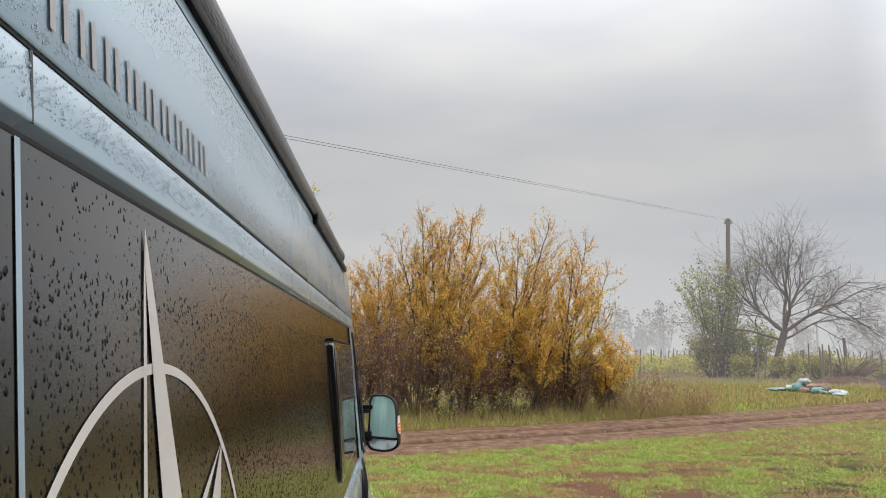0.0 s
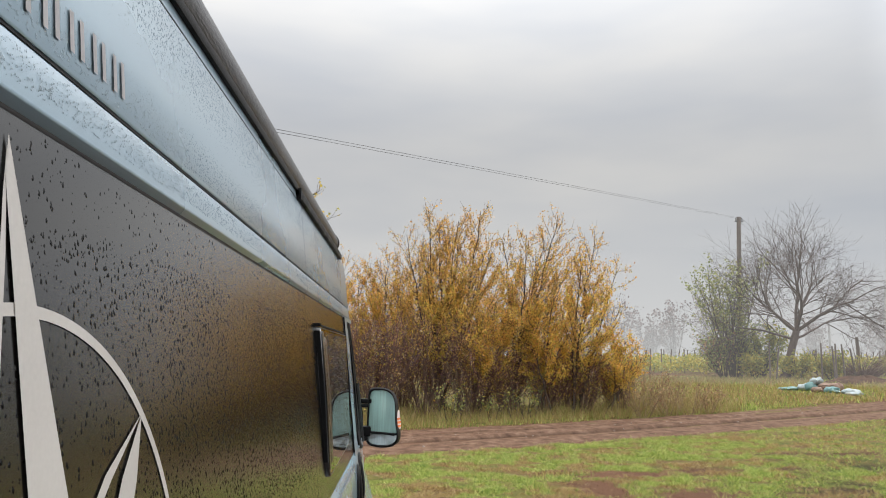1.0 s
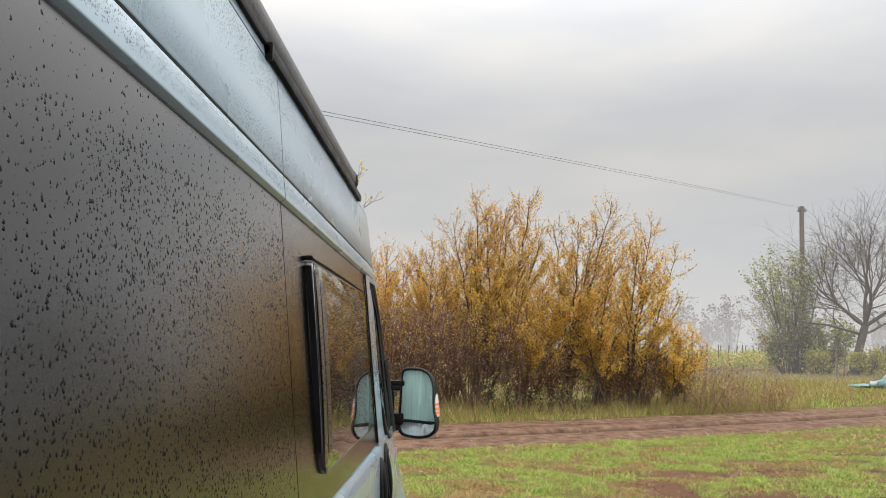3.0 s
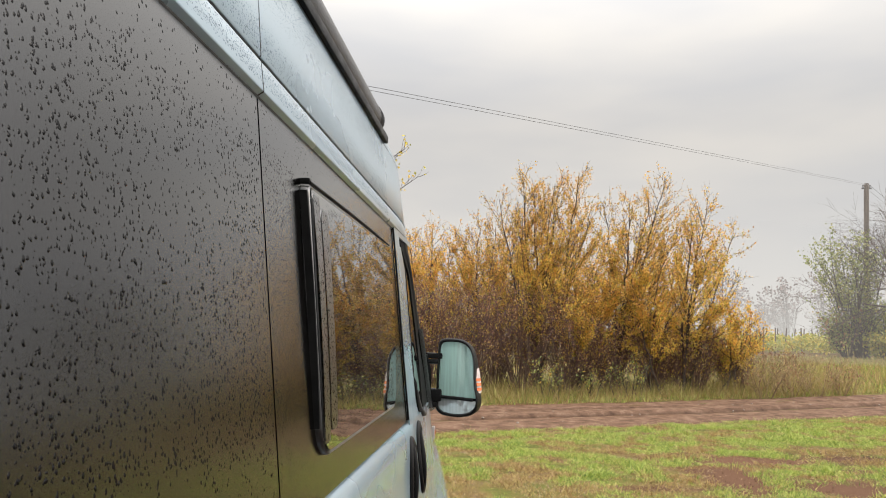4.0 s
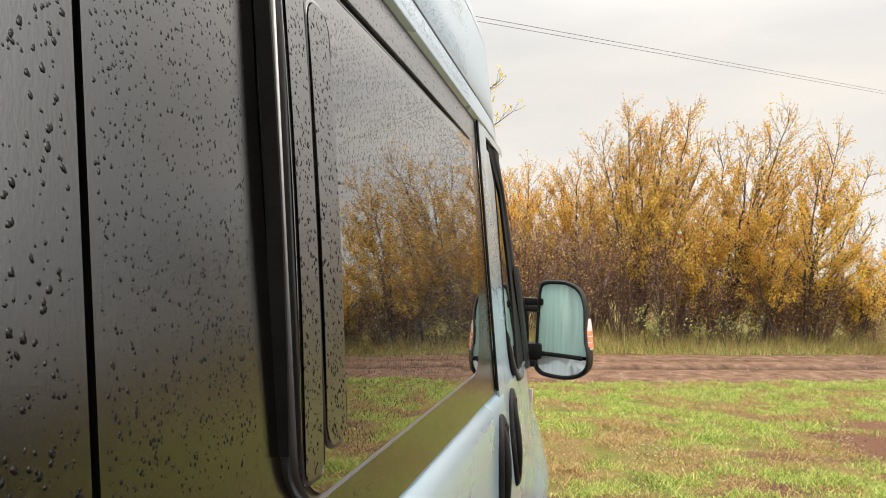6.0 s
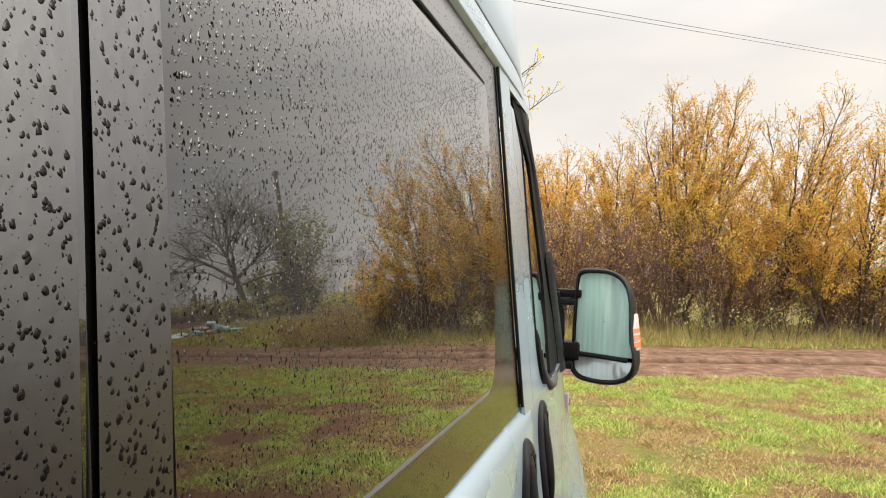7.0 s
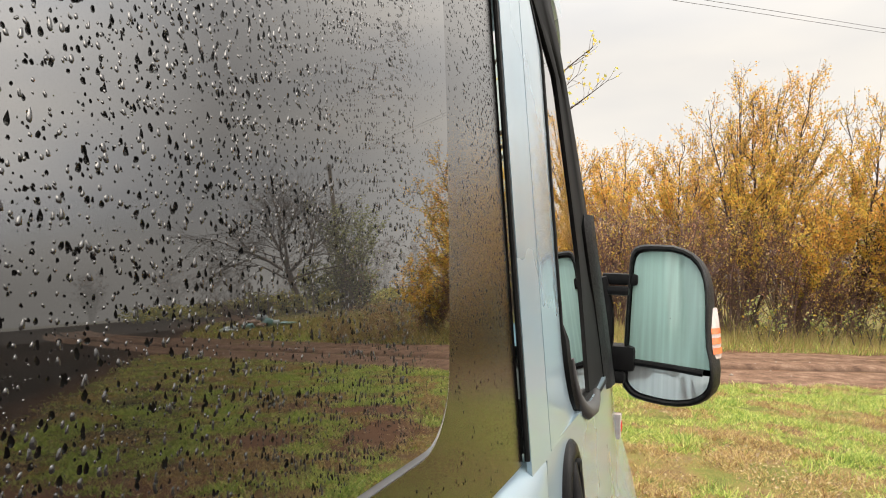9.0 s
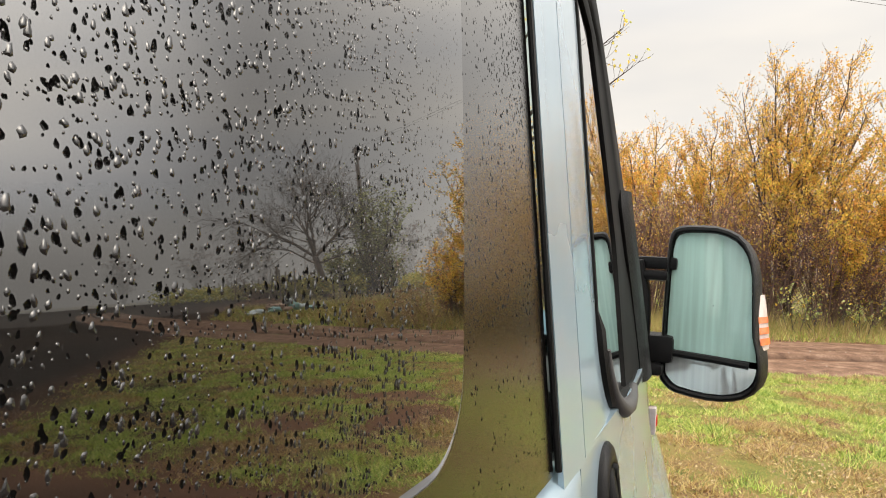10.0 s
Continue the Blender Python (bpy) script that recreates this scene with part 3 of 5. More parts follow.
# black sheets behind the door joints stand in for shade inside them
part("door_gap", Geo().grid([[(lean(z, -0.006), y, z) for z in span(1.37, 2.125, 6)] for y in (-2.53, -2.48)]), RUBBER, van, "dark gap behind the sliding door")
part("door_gap", Geo().grid([[(skin(y, z) - 0.012, y, z) for z in span(0.4, 1.37, 12)] for y in (-2.53, -2.48)]), RUBBER, van)
part("door_gap", Geo().grid([[(skin(y, z) - 0.012, y, z) for z in span(0.4, 1.37, 12)] for y in (-0.93, -0.86)]), RUBBER, van)


def panel(y0, y1, z0=1.389, z1=2.102):
    return sheet(lambda y, z: (lean(z, 0.0), y, z), span(y0, y1, 12), span(z0, z1, 12), depth=0.003)


part("panel_strip", Geo().box((lean(1.39, -0.004), -4.5595, 1.389), (lean(1.39, 0.0012), -4.5515, 1.39)).grid([[(lean(z, 0.0012), y, z) for z in span(2.102, 1.389, 8)] for y in (-4.5595, -4.5515)]), PAINT, van, "pale body-coloured strip between the black panels")
part("black_panel", panel(-5.05, -4.559), WRAP, van, "matte black vinyl panel, beaded with rain")
part("black_panel", panel(-4.552, -2.5085), WRAP, van, "matte black vinyl panel with a pale compass graphic")

# upper side and roof, one run from front to back, split where the sliding door ends
TOP = ((2.0995, -0.012), (2.1030, -0.0035), (2.1038, -0.0025), (2.1118, 0.0112), (2.1132, 0.0122), (2.116, 0.0125), (2.141, 0.0116), (2.1645, 0.011), (2.1675, 0.009), (2.169, 0.0015), (2.1725, 0.0015), (2.174, 0.009), (2.177, 0.011),
       (2.26, 0.012), (2.34, 0.0115), (2.4015, 0.0105), (2.403, 0.006), (2.4055, 0.006), (2.407, 0.010), (2.432, 0.0085), (2.446, 0.002), (2.458, -0.012), (2.472, -0.04), (2.49, -0.10), (2.51, -0.22), (2.525, -0.45), (2.53, -0.885))


def roof_rows(ys):
    out = []
    for y in ys:
        h = 1 - max(0.0, (y + 0.98) / 0.80) ** 2.4
        cut = 0.10 * max(0.0, (y + 0.75) / 0.5) ** 1.5
        r = []
        for z, off in TOP:
            zz = 2.0995 + (z - 2.0995) * h
            r.append((max(MID, lean(z, off) - cut * (0.4 + 1.2 * (z - 2.1)) - taper(y) * 1.3), y, zz))
        out.append(r + [(2 * MID - p[0], p[1], p[2]) for p in r[::-1]][1:])
    return out


roof_rear = roof_rows(span(-5.1, -2.5075, 20))
part("roof", Geo().grid(roof_rear), PAINT, van, "ice-blue high roof and upper side with a long seam")
part("roof", Geo().grid(roof_rows(span(-2.5025, -0.98, 16) + span(-0.94, -0.24, 16))), PAINT, van, "ice-blue front part of the high roof")
part("roof_lining", Geo().grid([[(p[0] - 0.01 if p[0] > MID else p[0] + 0.01, p[1], p[2] - 0.01) for p in r] for r in roof_rows((-5.06, -2.6, -1.0))]), INSIDE, van)

for sy0, sy1 in ((-5.08, -2.509), (-2.501, -1.0)):
    part("seam", Geo().tube([(lean(2.171, 0.0045), y, 2.171) for y in span(sy0, sy1, 6)], 0.0042, 6), RUBBER, van, "dark seam along the upper side")
    part("seam", Geo().tube([(lean(2.4043, 0.0085), y, 2.4043) for y in span(sy0, sy1, 6)], 0.0018, 6), RUBBER, van)

part("rail_joint", Geo().tube([(lean(z, 0.0115), -4.556, z) for z in span(2.112, 2.166, 4)], 0.0016, 6), GASKET, van, "thin upright joint in the rail")

# sliding door
sliding_door = part("sliding_door", sheet(low_point, span(-2.502, -0.912, 36), ZL), PAINT, van, "ice-blue sliding door below a black panel")
part("black_panel", panel(-2.5015, -1.0), WRAP, sliding_door, "matte black vinyl panel round the window")
part("edge_strip", Geo().tube([(lean(z, 0.004), -0.9935, z) for z in span(1.392, 2.108, 8)], 0.0036, 8), RUBBER, sliding_door, "thin black rubber edge")
part("body_pillar", sheet(lambda y, z: (lean(z, 0.0075 + 0.0015 * max(0, (y + 0.94) / 0.05)), y, z), span(-0.988, -0.884, 8), span(1.373, 2.116, 12), depth=0.006), PAINT, van, "ice-blue door pillar")
part("left_wall", Geo().grid([r[::-1] for r in both([[low_point(y, k) for k in ZL] for y in span(-2.5, 0.036, 30)])]), PAINT, van)
part("rail_cover", Geo().box((-0.02, -2.56, 1.392), (0.016, -2.50, 1.447), 0.008).box((-0.02, -3.9, 1.40), (0.006, -2.56, 1.415), 0.003), PLASTIC, van, "black end of the sliding door rail")


def handle(y, z, parent):
    """An upright black pull: a domed oval, its shallow hollow painted blacker to look deep."""
    def at(yy, zz, d):
        return (skin(yy, zz) + d, yy, zz)

    def oval(cy, cz, ry, rz, n=36):
        return [(cy + ry * math.copysign(abs(math.cos(a)) ** 0.8, math.cos(a)), cz + rz * math.copysign(abs(math.sin(a)) ** 0.9, math.sin(a))) for a in span(0, 2 * math.pi, n)[:-1]]

    h = part("door_handle", Geo().slab(oval(y, z, 0.070, 0.142), [(0.0015, 0.034), (0.008, 0.031), (0.012, 0.025), (0.0125, 0.016), (0.009, 0.006), (0.004, 0.001), (-0.01, 0.0)], at), PLASTIC, parent, "black plastic pull handle")
    # near-black floor paints the recess shade
    part("hollow", Geo().slab(oval(y, z, 0.036, 0.108), [(0.0026, 0.012), (0.0024, 0.0)], at), TRIM, h, "blacker oval painted as finger hollow shade")
    part("grip", Geo().tube([at(y - 0.026 + 0.010 * abs(s) ** 3, z + 0.112 * s, 0.012 - 0.008 * s * s) for s in span(-1, 1, 12)], [0.011 + 0.004 * (1 - s * s) for s in span(-1, 1, 12)], 10), PLASTIC, h, "curved black grip")
    part("lock", Geo().lathe([(0.0001, 0.016), (0.009, 0.016), (0.010, 0.013), (0.010, 0.0)], (skin(y, z + 0.1), y + 0.012, z + 0.102), "x", 14), RUBBER, h)
    return h


handle(-1.075, 1.205, sliding_door)

# cab door, with its dropped window
cab_door = part("cab_door", sheet(low_point, span(-0.905, 0.030, 30), ZL), PAINT, van, "ice-blue cab door with a black handle")
handle(-0.745, 1.222, cab_door)


def win_rear(z):
    k = max(0.0, min(1.0, (z - 1.375) / 0.14))
    return -0.60 - 0.105 * math.sqrt(1 - (1 - k) ** 2) - 1.1 * max(0.0, z - 1.97)


def win_front(z):
    return -0.60 - 0.85 * (z - 2.087)


def cab(y, z, off):
    return (lean(z, off) - taper(y) * (1 + 0.7 * max(0.0, z - 1.3)), y, z)


frame_rows = [[cab(-0.880 + (win_rear(z) + 0.880) * k, z, 0.009 - 0.010 * k ** 3) for k in span(0, 1, 8)] for z in span(1.378, 2.05, 24)]
frame_rows = [[(r[0][0] - 0.012, r[0][1], r[0][2])] + r + [(r[-1][0] - 0.012, r[-1][1], r[-1][2])] for r in frame_rows]
part("window_frame", Geo().grid([r[::-1] for r in frame_rows]), PAINT, cab_door, "ice-blue rear frame of the cab window")
top_rows = [[cab(-0.880 + (win_front(z) + 0.09 + 0.880) * k, z, 0.009) for k in span(0, 1, 12)] for z in span(2.088, 2.112, 4)]
part("top_frame", Geo().grid([r[::-1] for r in top_rows]), PAINT, cab_door)
pil_rows = [[cab(win_front(z) + d, z, o) for d, o in ((0.0, -0.008), (0.004, -0.005), (0.03, -0.014), (0.055, -0.024), (0.085, -0.045))] for z in span(1.36, 2.10, 16)]
part("windscreen_pillar", Geo().grid([r[::-1] for r in pil_rows]), PAINT, van, "ice-blue windscreen pillar")
part("left_pillar", Geo().grid(both(pil_rows)), PAINT, van)
pane_rows = [[cab(win_rear(z) + (win_front(z) - win_rear(z)) * k, z, -0.006) for k in span(0, 1, 10)] for z in span(1.38, 2.048, 16)]
part("door_pane", Geo().grid([r[::-1] for r in pane_rows]), CABGLASS, cab_door, "greenish side glass")
part("left_pane", Geo().grid(both([[cab(-0.87 + (win_front(z) + 0.87) * k, z, -0.006) for k in span(0, 1, 10)] for z in span(1.38, 2.11, 16)])), CABGLASS, van)
ring = [(win_rear(z) + 0.012, z) for z in span(2.03, 1.40, 24)] + [(-0.585, 1.384), (-0.56, 1.376)] + [(y, 1.376 - 0.01 * (y + 0.56)) for y in span(-0.5, -0.05, 8)]
part("window_seal", Geo().tube([cab(y, z, -0.002) for y, z in ring], [0.004] * 20 + [0.012] * (len(ring) - 20), 8), RUBBER, cab_door, "black rubber window seal")
part("seal_corner", Geo().tube([cab(y, z, 0.007) for y, z in ((-0.668, 1.475), (-0.660, 1.440), (-0.640, 1.408), (-0.605, 1.385), (-0.56, 1.372), (-0.50, 1.368), (-0.45, 1.372), (-0.41, 1.382))], [0.004, 0.006, 0.009, 0.013, 0.015, 0.015, 0.012, 0.008], 10), GASKET, cab_door, "chunky grey rounded corner of the window seal")


def trim_rear(z):
    return max(-0.80, min(win_front(z) - 0.03, -0.45 - 0.36 * max(0.0, z - 1.63) - 1.5 * max(0.0, z - 1.96)))


dark_band = [[cab(trim_rear(z) + (win_front(z) - trim_rear(z)) * k, z, o) for k, o in ((0, -0.012), (0.02, -0.002), (0.10, 0.0), (0.45, 0.0), (0.5, 0.003), (0.55, 0.005), (0.95, 0.006), (1.0, 0.001))] for z in span(1.385, 2.092, 22)]
part("front_trim", Geo().grid([r[::-1] for r in dark_band]), TRIM, cab_door, "black trim along the windscreen pillar")
part("mirror_base", Geo().grid([[cab(y0 + (win_front(z) - y0) * k, z, 0.006 + b) for k, b in ((0, -0.02), (0.03, 0.0), (0.2, 0.010), (0.5, 0.016), (0.8, 0.012), (1, 0.0))][::-1] for z, y0 in ((1.352, -0.20), (1.37, -0.22), (1.45, -0.25), (1.55, -0.30), (1.66, -0.37), (1.70, -0.39), (1.73, -0.385))]), PLASTIC, cab_door, "black triangular mirror foot")

# front: windscreen, bonnet, nose
ws = []
for z in span(1.34, 2.06, 14):
    e = cab(win_front(z) + 0.07, z, -0.05)
    w = abs(e[0] - MID)
    ws.append([(MID + w * k, e[1] + 0.22 * (1 - k * k), z) for k in span(-1, 1, 18)])
part("windscreen", Geo().grid(ws), CABGLASS, van, "curved windscreen glass")
bonnet = []
for k in span(0, 1, 12):
    y, z = 0.10 + 0.96 * k, 1.36 - 0.10 * k - 0.32 * k ** 3
    w = abs(skin(min(y, 1.0), min(1.0, z)) - MID) - 0.01
    bonnet.append([(MID + w * s, y + 0.16 * (1 - s * s) * (1 - k), z + 0.05 * (1 - s * s)) for s in span(-1, 1, 16)])
part("bonnet", Geo().grid([r[::-1] for r in bonnet]), PAINT, van, "short sloping bonnet")
part("bumper", Geo().box((-1.5, 0.95, 0.28), (-0.5, 1.10, 0.98), 0.04).box((-1.86, 0.78, 0.30), (-0.14, 1.02, 0.62), 0.08), PLASTIC, van, "dark grey front bumper")
part("rear_wall", Geo().grid([[(x, -5.1, z) for z in (0.3, 1.38)] for x in (-1.99, -0.01)]).grid([[(-0.01 - 0.07 * k, -5.1, 1.38 + 0.75 * k), (-1.99 + 0.07 * k, -5.1, 1.38 + 0.75 * k)] for k in (0, 1)]).add(roof_rear[0], [tuple(range(len(roof_rear[0])))]), PAINT, van)
part("dashboard", Geo().box((-1.9, -0.25, 1.05), (-0.1, 0.45, 1.33), 0.05), INSIDE, van)
part("cab_bulkhead", Geo().box((-1.9, -1.015, 1.2), (-0.1, -0.99, 2.1)), INSIDE, van)
part("marker_lamp", Geo().box((-0.03, 0.24, 1.165), (-0.002, 0.268, 1.195), 0.005), RED, van, "small red marker on the front wing")
part("marker_rim", Geo().box((-0.034, 0.234, 1.145), (-0.005, 0.274, 1.215), 0.005), CLEAR, van)


def wheel(x, y, turn):
    w = part("wheel", Geo().lathe([(0.21, -0.10), (0.30, -0.115), (0.335, -0.095), (0.345, -0.05), (0.345, 0.05), (0.335, 0.095), (0.30, 0.115), (0.21, 0.10)], (x, y, 0.345), "x", 44), TYRE, van, "black tyre, wet and muddy")
    part("rim", Geo().lathe([(0.001, turn * 0.06), (0.06, turn * 0.075), (0.08, turn * 0.05), (0.17, turn * 0.035), (0.20, turn * 0.085), (0.215, turn * 0.10), (0.215, 0.0)], (x, y, 0.345), "x", 36), ALLOY, w, "grey alloy rim")


for wy in WHEELS:
    wheel(-0.13, wy, 1)
    wheel(2 * MID + 0.13, wy, -1)


# side window: rubber frame, smoked pane, hinge rail along its top
def rounded(y0, y1, z0, z1, r, n=7, rt=None):
    out = []
    t = r if rt is None else rt
    for cy, cz, a0, r in ((y1 - t, z1 - t, 0, t), (y0 + t, z1 - t, 90, t), (y0 + r, z0 + r, 180, r), (y1 - r, z0 + r, 270, r)):
        out += [(cy + r * math.cos(radians(a0 + 90 * k / n)), cz + r * math.sin(radians(a0 + 90 * k / n))) for k in range(n + 1)]
    return out


def on_side(y, z, d):
    return (lean(z, d), y, z)


PANE = 0.026


def on_pane(y, z, d):
    """Steeper than the panel and bowed, shaped so its reflections fit the camera's view."""
    return (lean(1.74, d) - 0.087 * (z - 1.74) - 0.075 * (z - 1.74) * (z - 1.74) - 0.002 * (y + 1.78) + 0.028 * (y + 1.78) * (z - 1.74) - 0.027 * (y + 1.78) ** 2 + 0.096 * np.maximum(0.0, y + 1.42) ** 2, y, z)


window = part("side_window", Geo().slab(rounded(-2.270, -1.266, 1.484, 2.004, 0.058, rt=0.016), [(0.0012, 0.012), (0.0018, 0.003), (0.0012, 0.0), (0.0, 0.0), (-0.004, 0.0)], on_side), RUBBER, sliding_door, "hinged smoked acrylic window in a black frame")


def sliced(outline, place, step=0.03):
    """A closed outline of (y, z) cut into level strips and laid on a curved face."""
    bm = bmesh.new()
    bm.faces.new([bm.verts.new((0, y, z)) for y, z in outline])
    z0, z1 = min(p[1] for p in outline), max(p[1] for p in outline)
    for z in span(z0, z1, int((z1 - z0) / step))[1:-1]:
        bmesh.ops.bisect_plane(bm, geom=bm.verts[:] + bm.edges[:] + bm.faces[:], plane_co=(0, 0, z), plane_no=(0, 0, 1))
    bm.verts.index_update()
    g = Geo().add([place(q.co.y, q.co.z) for q in bm.verts], [[q.index for q in fc.verts] for fc in bm.faces])
    bm.free()
    return g


part("pane", sliced(rounded(-2.2595, -1.254, 1.4765, 1.9975, 0.055, rt=0.012), lambda y, z: on_pane(y, z, PANE)), ACRYLIC, window, "glossy smoked acrylic pane")
part("pane_edge", Geo().slab(rounded(-2.274, -1.246, 1.467, 2.003, 0.06, rt=0.018), [(PANE - 0.012, 0.03), (PANE - 0.0006, 0.007), (PANE - 0.0014, 0.0042), (PANE - 0.004, 0.0018), (PANE - 0.009, 0.0004), (PANE - 0.018, 0.0)], on_pane), SMOKED_EDGE, window, "dull rounded edge of the pane")
# black strip stands in for shade on the pane's rear side face
part("pane_seal", Geo().grid([[on_pane(y, z, PANE - d) for y, d in ((-2.2765, 0.0195), (-2.2768, 0.004), (-2.2755, 0.003), (-2.2735, 0.0195))] for z in span(1.525, 1.99, 12)], True), RUBBER, window, "black strip put in for the shaded rear edge of the pane")
for y0, y1, z0, z1, r in ((-2.258, -2.2095, 1.492, 1.990, 0.012), (-2.207, -2.148, 1.512, 1.968, 0.024)):
    rib = part("pane_rib", Geo().slab(rounded(y0, y1, z0, z1, r), [(PANE - 0.01, 0.010), (PANE + 0.0014, 0.0045), (PANE + 0.0011, 0.0025), (PANE + 0.0004, 0.0006), (PANE - 0.001, 0.0)], on_pane), SMOKED_EDGE, window, "satin raised rib along the pane")
    part("rib_face", sliced(rounded(y0 + 0.004, y1 - 0.004, z0 + 0.004, z1 - 0.004, r), lambda y, z: on_pane(y, z, PANE + 0.0016)), SMOKED_EDGE, window)
part("hinge_rail", Geo().tube([on_side(y, 2.0085, 0.018 + 0.004 * (1 - ((y + 1.75) / 0.5) ** 2)) for y in span(-2.262, -1.244, 12)], 0.0042, 8).box((lean(2.012, -0.002), -2.266, 2.005), (lean(2.012, 0.020), -2.254, 2.018), 0.004), RUBBER, window, "thin black hinge rail with an end cap")


# graphics
def flat(outline, parent, name, mat, d=0.0012, label=""):
    g = Geo().add([on_side(y, z, d) for y, z in outline], [tuple(range(len(outline)))])
    return part(name, g, mat, parent, label, smooth=False)


CY, CZ, CR = -4.278, 1.566, 0.370
ring_geo = Geo()
ring_geo.grid([[on_side(CY + (CR + d) * math.cos(a), CZ + (CR + d) * math.sin(a), 0.0012) for d in (-0.0055, 0.0055)] for a in span(radians(-27), radians(207), 90)])
star = part("compass_ring", ring_geo, DECAL, van, "pale grey compass ring graphic", smooth=False)
flat([(-4.300, 2.082), (-4.306, 2.05), (-4.279, 1.80), (-4.235, 1.42), (-4.10, 1.42), (-4.215, 1.793)], star, "compass_point", DECAL, 0.0020)
flat([(-4.302, 2.075), (-4.309, 2.03), (-4.332, 1.815), (-4.365, 1.42), (-4.353, 1.42), (-4.322, 1.815), (-4.306, 1.98)], star, "compass_line", DECAL, 0.0016)
flat([(-4.022, 1.832), (-4.128, 1.778), (-4.22, 1.70), (-4.205, 1.70), (-4.112, 1.772)], star, "compass_line", DECAL, 0.0018)
flat([(-4.022, 1.832), (-4.086, 1.768), (-4.16, 1.66), (-4.11, 1.64), (-4.045, 1.76)], star, "compass_point", DECAL, 0.0022)

# the word on the upper side stands as plain bars of its colour
for i in range(9):
    c, zb, zt = -4.512 + i * 0.0535, 2.197, 2.241
    letter = Geo()
    for d in (-0.0125, 0.0105):
        letter.add([on_side(y, z, 0.0135) for y, z in ((c + d - 0.0045, zb), (c + d + 0.0045, zb), (c + d + 0.0045, zt), (c + d - 0.0045, zt))], [(0, 1, 2, 3)])
    part("letter_bar", letter, LETTER, van, "grey bars of a lettered word", smooth=False)

# awning
AX, AZ, AR = -0.157, 2.494, 0.051
case = []
for k in span(0, 2 * math.pi, 28)[:-1]:
    bx = 1.0 + (0.25 if math.cos(k) < 0 else 0.0)
    case.append((AX + AR * bx * math.cos(k), AZ + AR * (1.0 if math.sin(k) > 0 else 0.96) * math.sin(k)))
awning = part("awning", Geo().grid([[(x, y, z) for x, z in case] for y in span(-5.0, -1.135, 24)], True), AWNING, van, "rolled awning in a dark grey wet case")
cap = Geo().grid([[(AX + (x - AX) * s, -1.135 + d, AZ + (z - AZ) * s) for x, z in case] for d, s in ((-0.02, 1.05), (0.03, 1.05), (0.05, 0.98), (0.058, 0.85))], True)
cap.f.append(tuple(range(len(cap.v) - len(case), len(cap.v))))
part("end_cap", cap, PLASTIC, awning, "black awning end cap")
part("awning_bracket", Geo().box((-0.150, -2.607, 2.410), (-0.091, -1.083, 2.438), 0.005).box((-0.15, -2.607, 2.400), (-0.089, -2.597, 2.441), 0.003), PLASTIC, awning, "dark bracket rail under the awning")
# solid strip paints the shadow gap between the side and the awning
part("awning_gutter", Geo().box((-0.17, -5.0, 2.430), (-0.099, -2.615, 2.450), 0.004), RUBBER, awning, "black strip standing in for the shadow gap under the awning")

# mirror
MIR = ((0.0, 1.337), (0.001, 1.41), (0.002, 1.488), (0.004, 1.57), (0.007, 1.645), (0.011, 1.668), (0.019, 1.680), (0.033, 1.686), (0.05, 1.688), (0.08, 1.6885), (0.112, 1.687), (0.142, 1.680), (0.167, 1.670), (0.187, 1.654), (0.2016, 1.634), (0.211, 1.61), (0.217, 1.581), (0.220, 1.54), (0.222, 1.488),
       (0.226, 1.44), (0.238, 1.402), (0.241, 1.375), (0.240, 1.352), (0.233, 1.333), (0.221, 1.319), (0.200, 1.307), (0.174, 1.299), (0.14, 1.294), (0.105, 1.293), (0.07, 1.296), (0.035, 1.302), (0.02, 1.309), (0.01, 1.319), (0.003, 1.327))
MX = 0.014


def shell(outline, depth):
    c = (sum(p[0] for p in outline) / len(outline), sum(p[1] for p in outline) / len(outline))
    out = []
    for y, s in depth:
        wide = 0.77 + 0.24 * max(0.0, min(1.0, y / 0.09))
        out.append([(MX + c[0] + (x - c[0]) * s * (wide if x > c[0] else 1.0), y - 0.12 * (x - 0.1), c[1] + (z - c[1]) * s) for x, z in outline])
    return out


hous = Geo().grid(shell(MIR, ((0.030, 0.915), (0.0, 0.925), (-0.004, 0.945), (-0.002, 0.975), (0.008, 0.995), (0.02, 1.0), (0.06, 0.985), (0.095, 0.92), (0.12, 0.78), (0.135, 0.55), (0.14, 0.2), (0.14, 0.01))), True)
side_mirror = part("side_mirror", hous, PLASTIC, van, "large black wing mirror with two wet panes")


def pane_of(lo, hi, bulge, mat, name, label, up=0.0):
    """The part of the mirror's outline between two heights, as a curved pane."""
    c = (0.115, 1.49)
    inner = [(c[0] + (x - c[0]) * (0.885 if x < c[0] else 0.715), c[1] + (z - c[1]) * 0.912) for x, z in MIR]
    pts = [(x, min(max(z, lo(x)), hi(x))) for x, z in inner]
    m = (sum(p[0] for p in pts) / len(pts), sum(p[1] for p in pts) / len(pts))
    rows_ = [[(MX + m[0] + (x - m[0]) * s, 0.014 + up * (z - m[1]) * s - 0.12 * (m[0] + (x - m[0]) * s - 0.115) - bulge * (1 - ((x - m[0]) * s / 0.13) ** 2 - ((z - m[1]) * s / 0.16) ** 2), m[1] + (z - m[1]) * s) for x, z in pts] for s in (1.0, 0.8, 0.6, 0.4, 0.2, 0.01)]
    return part(name, Geo().grid([r[::-1] for r in rows_], True), mat, side_mirror, label)


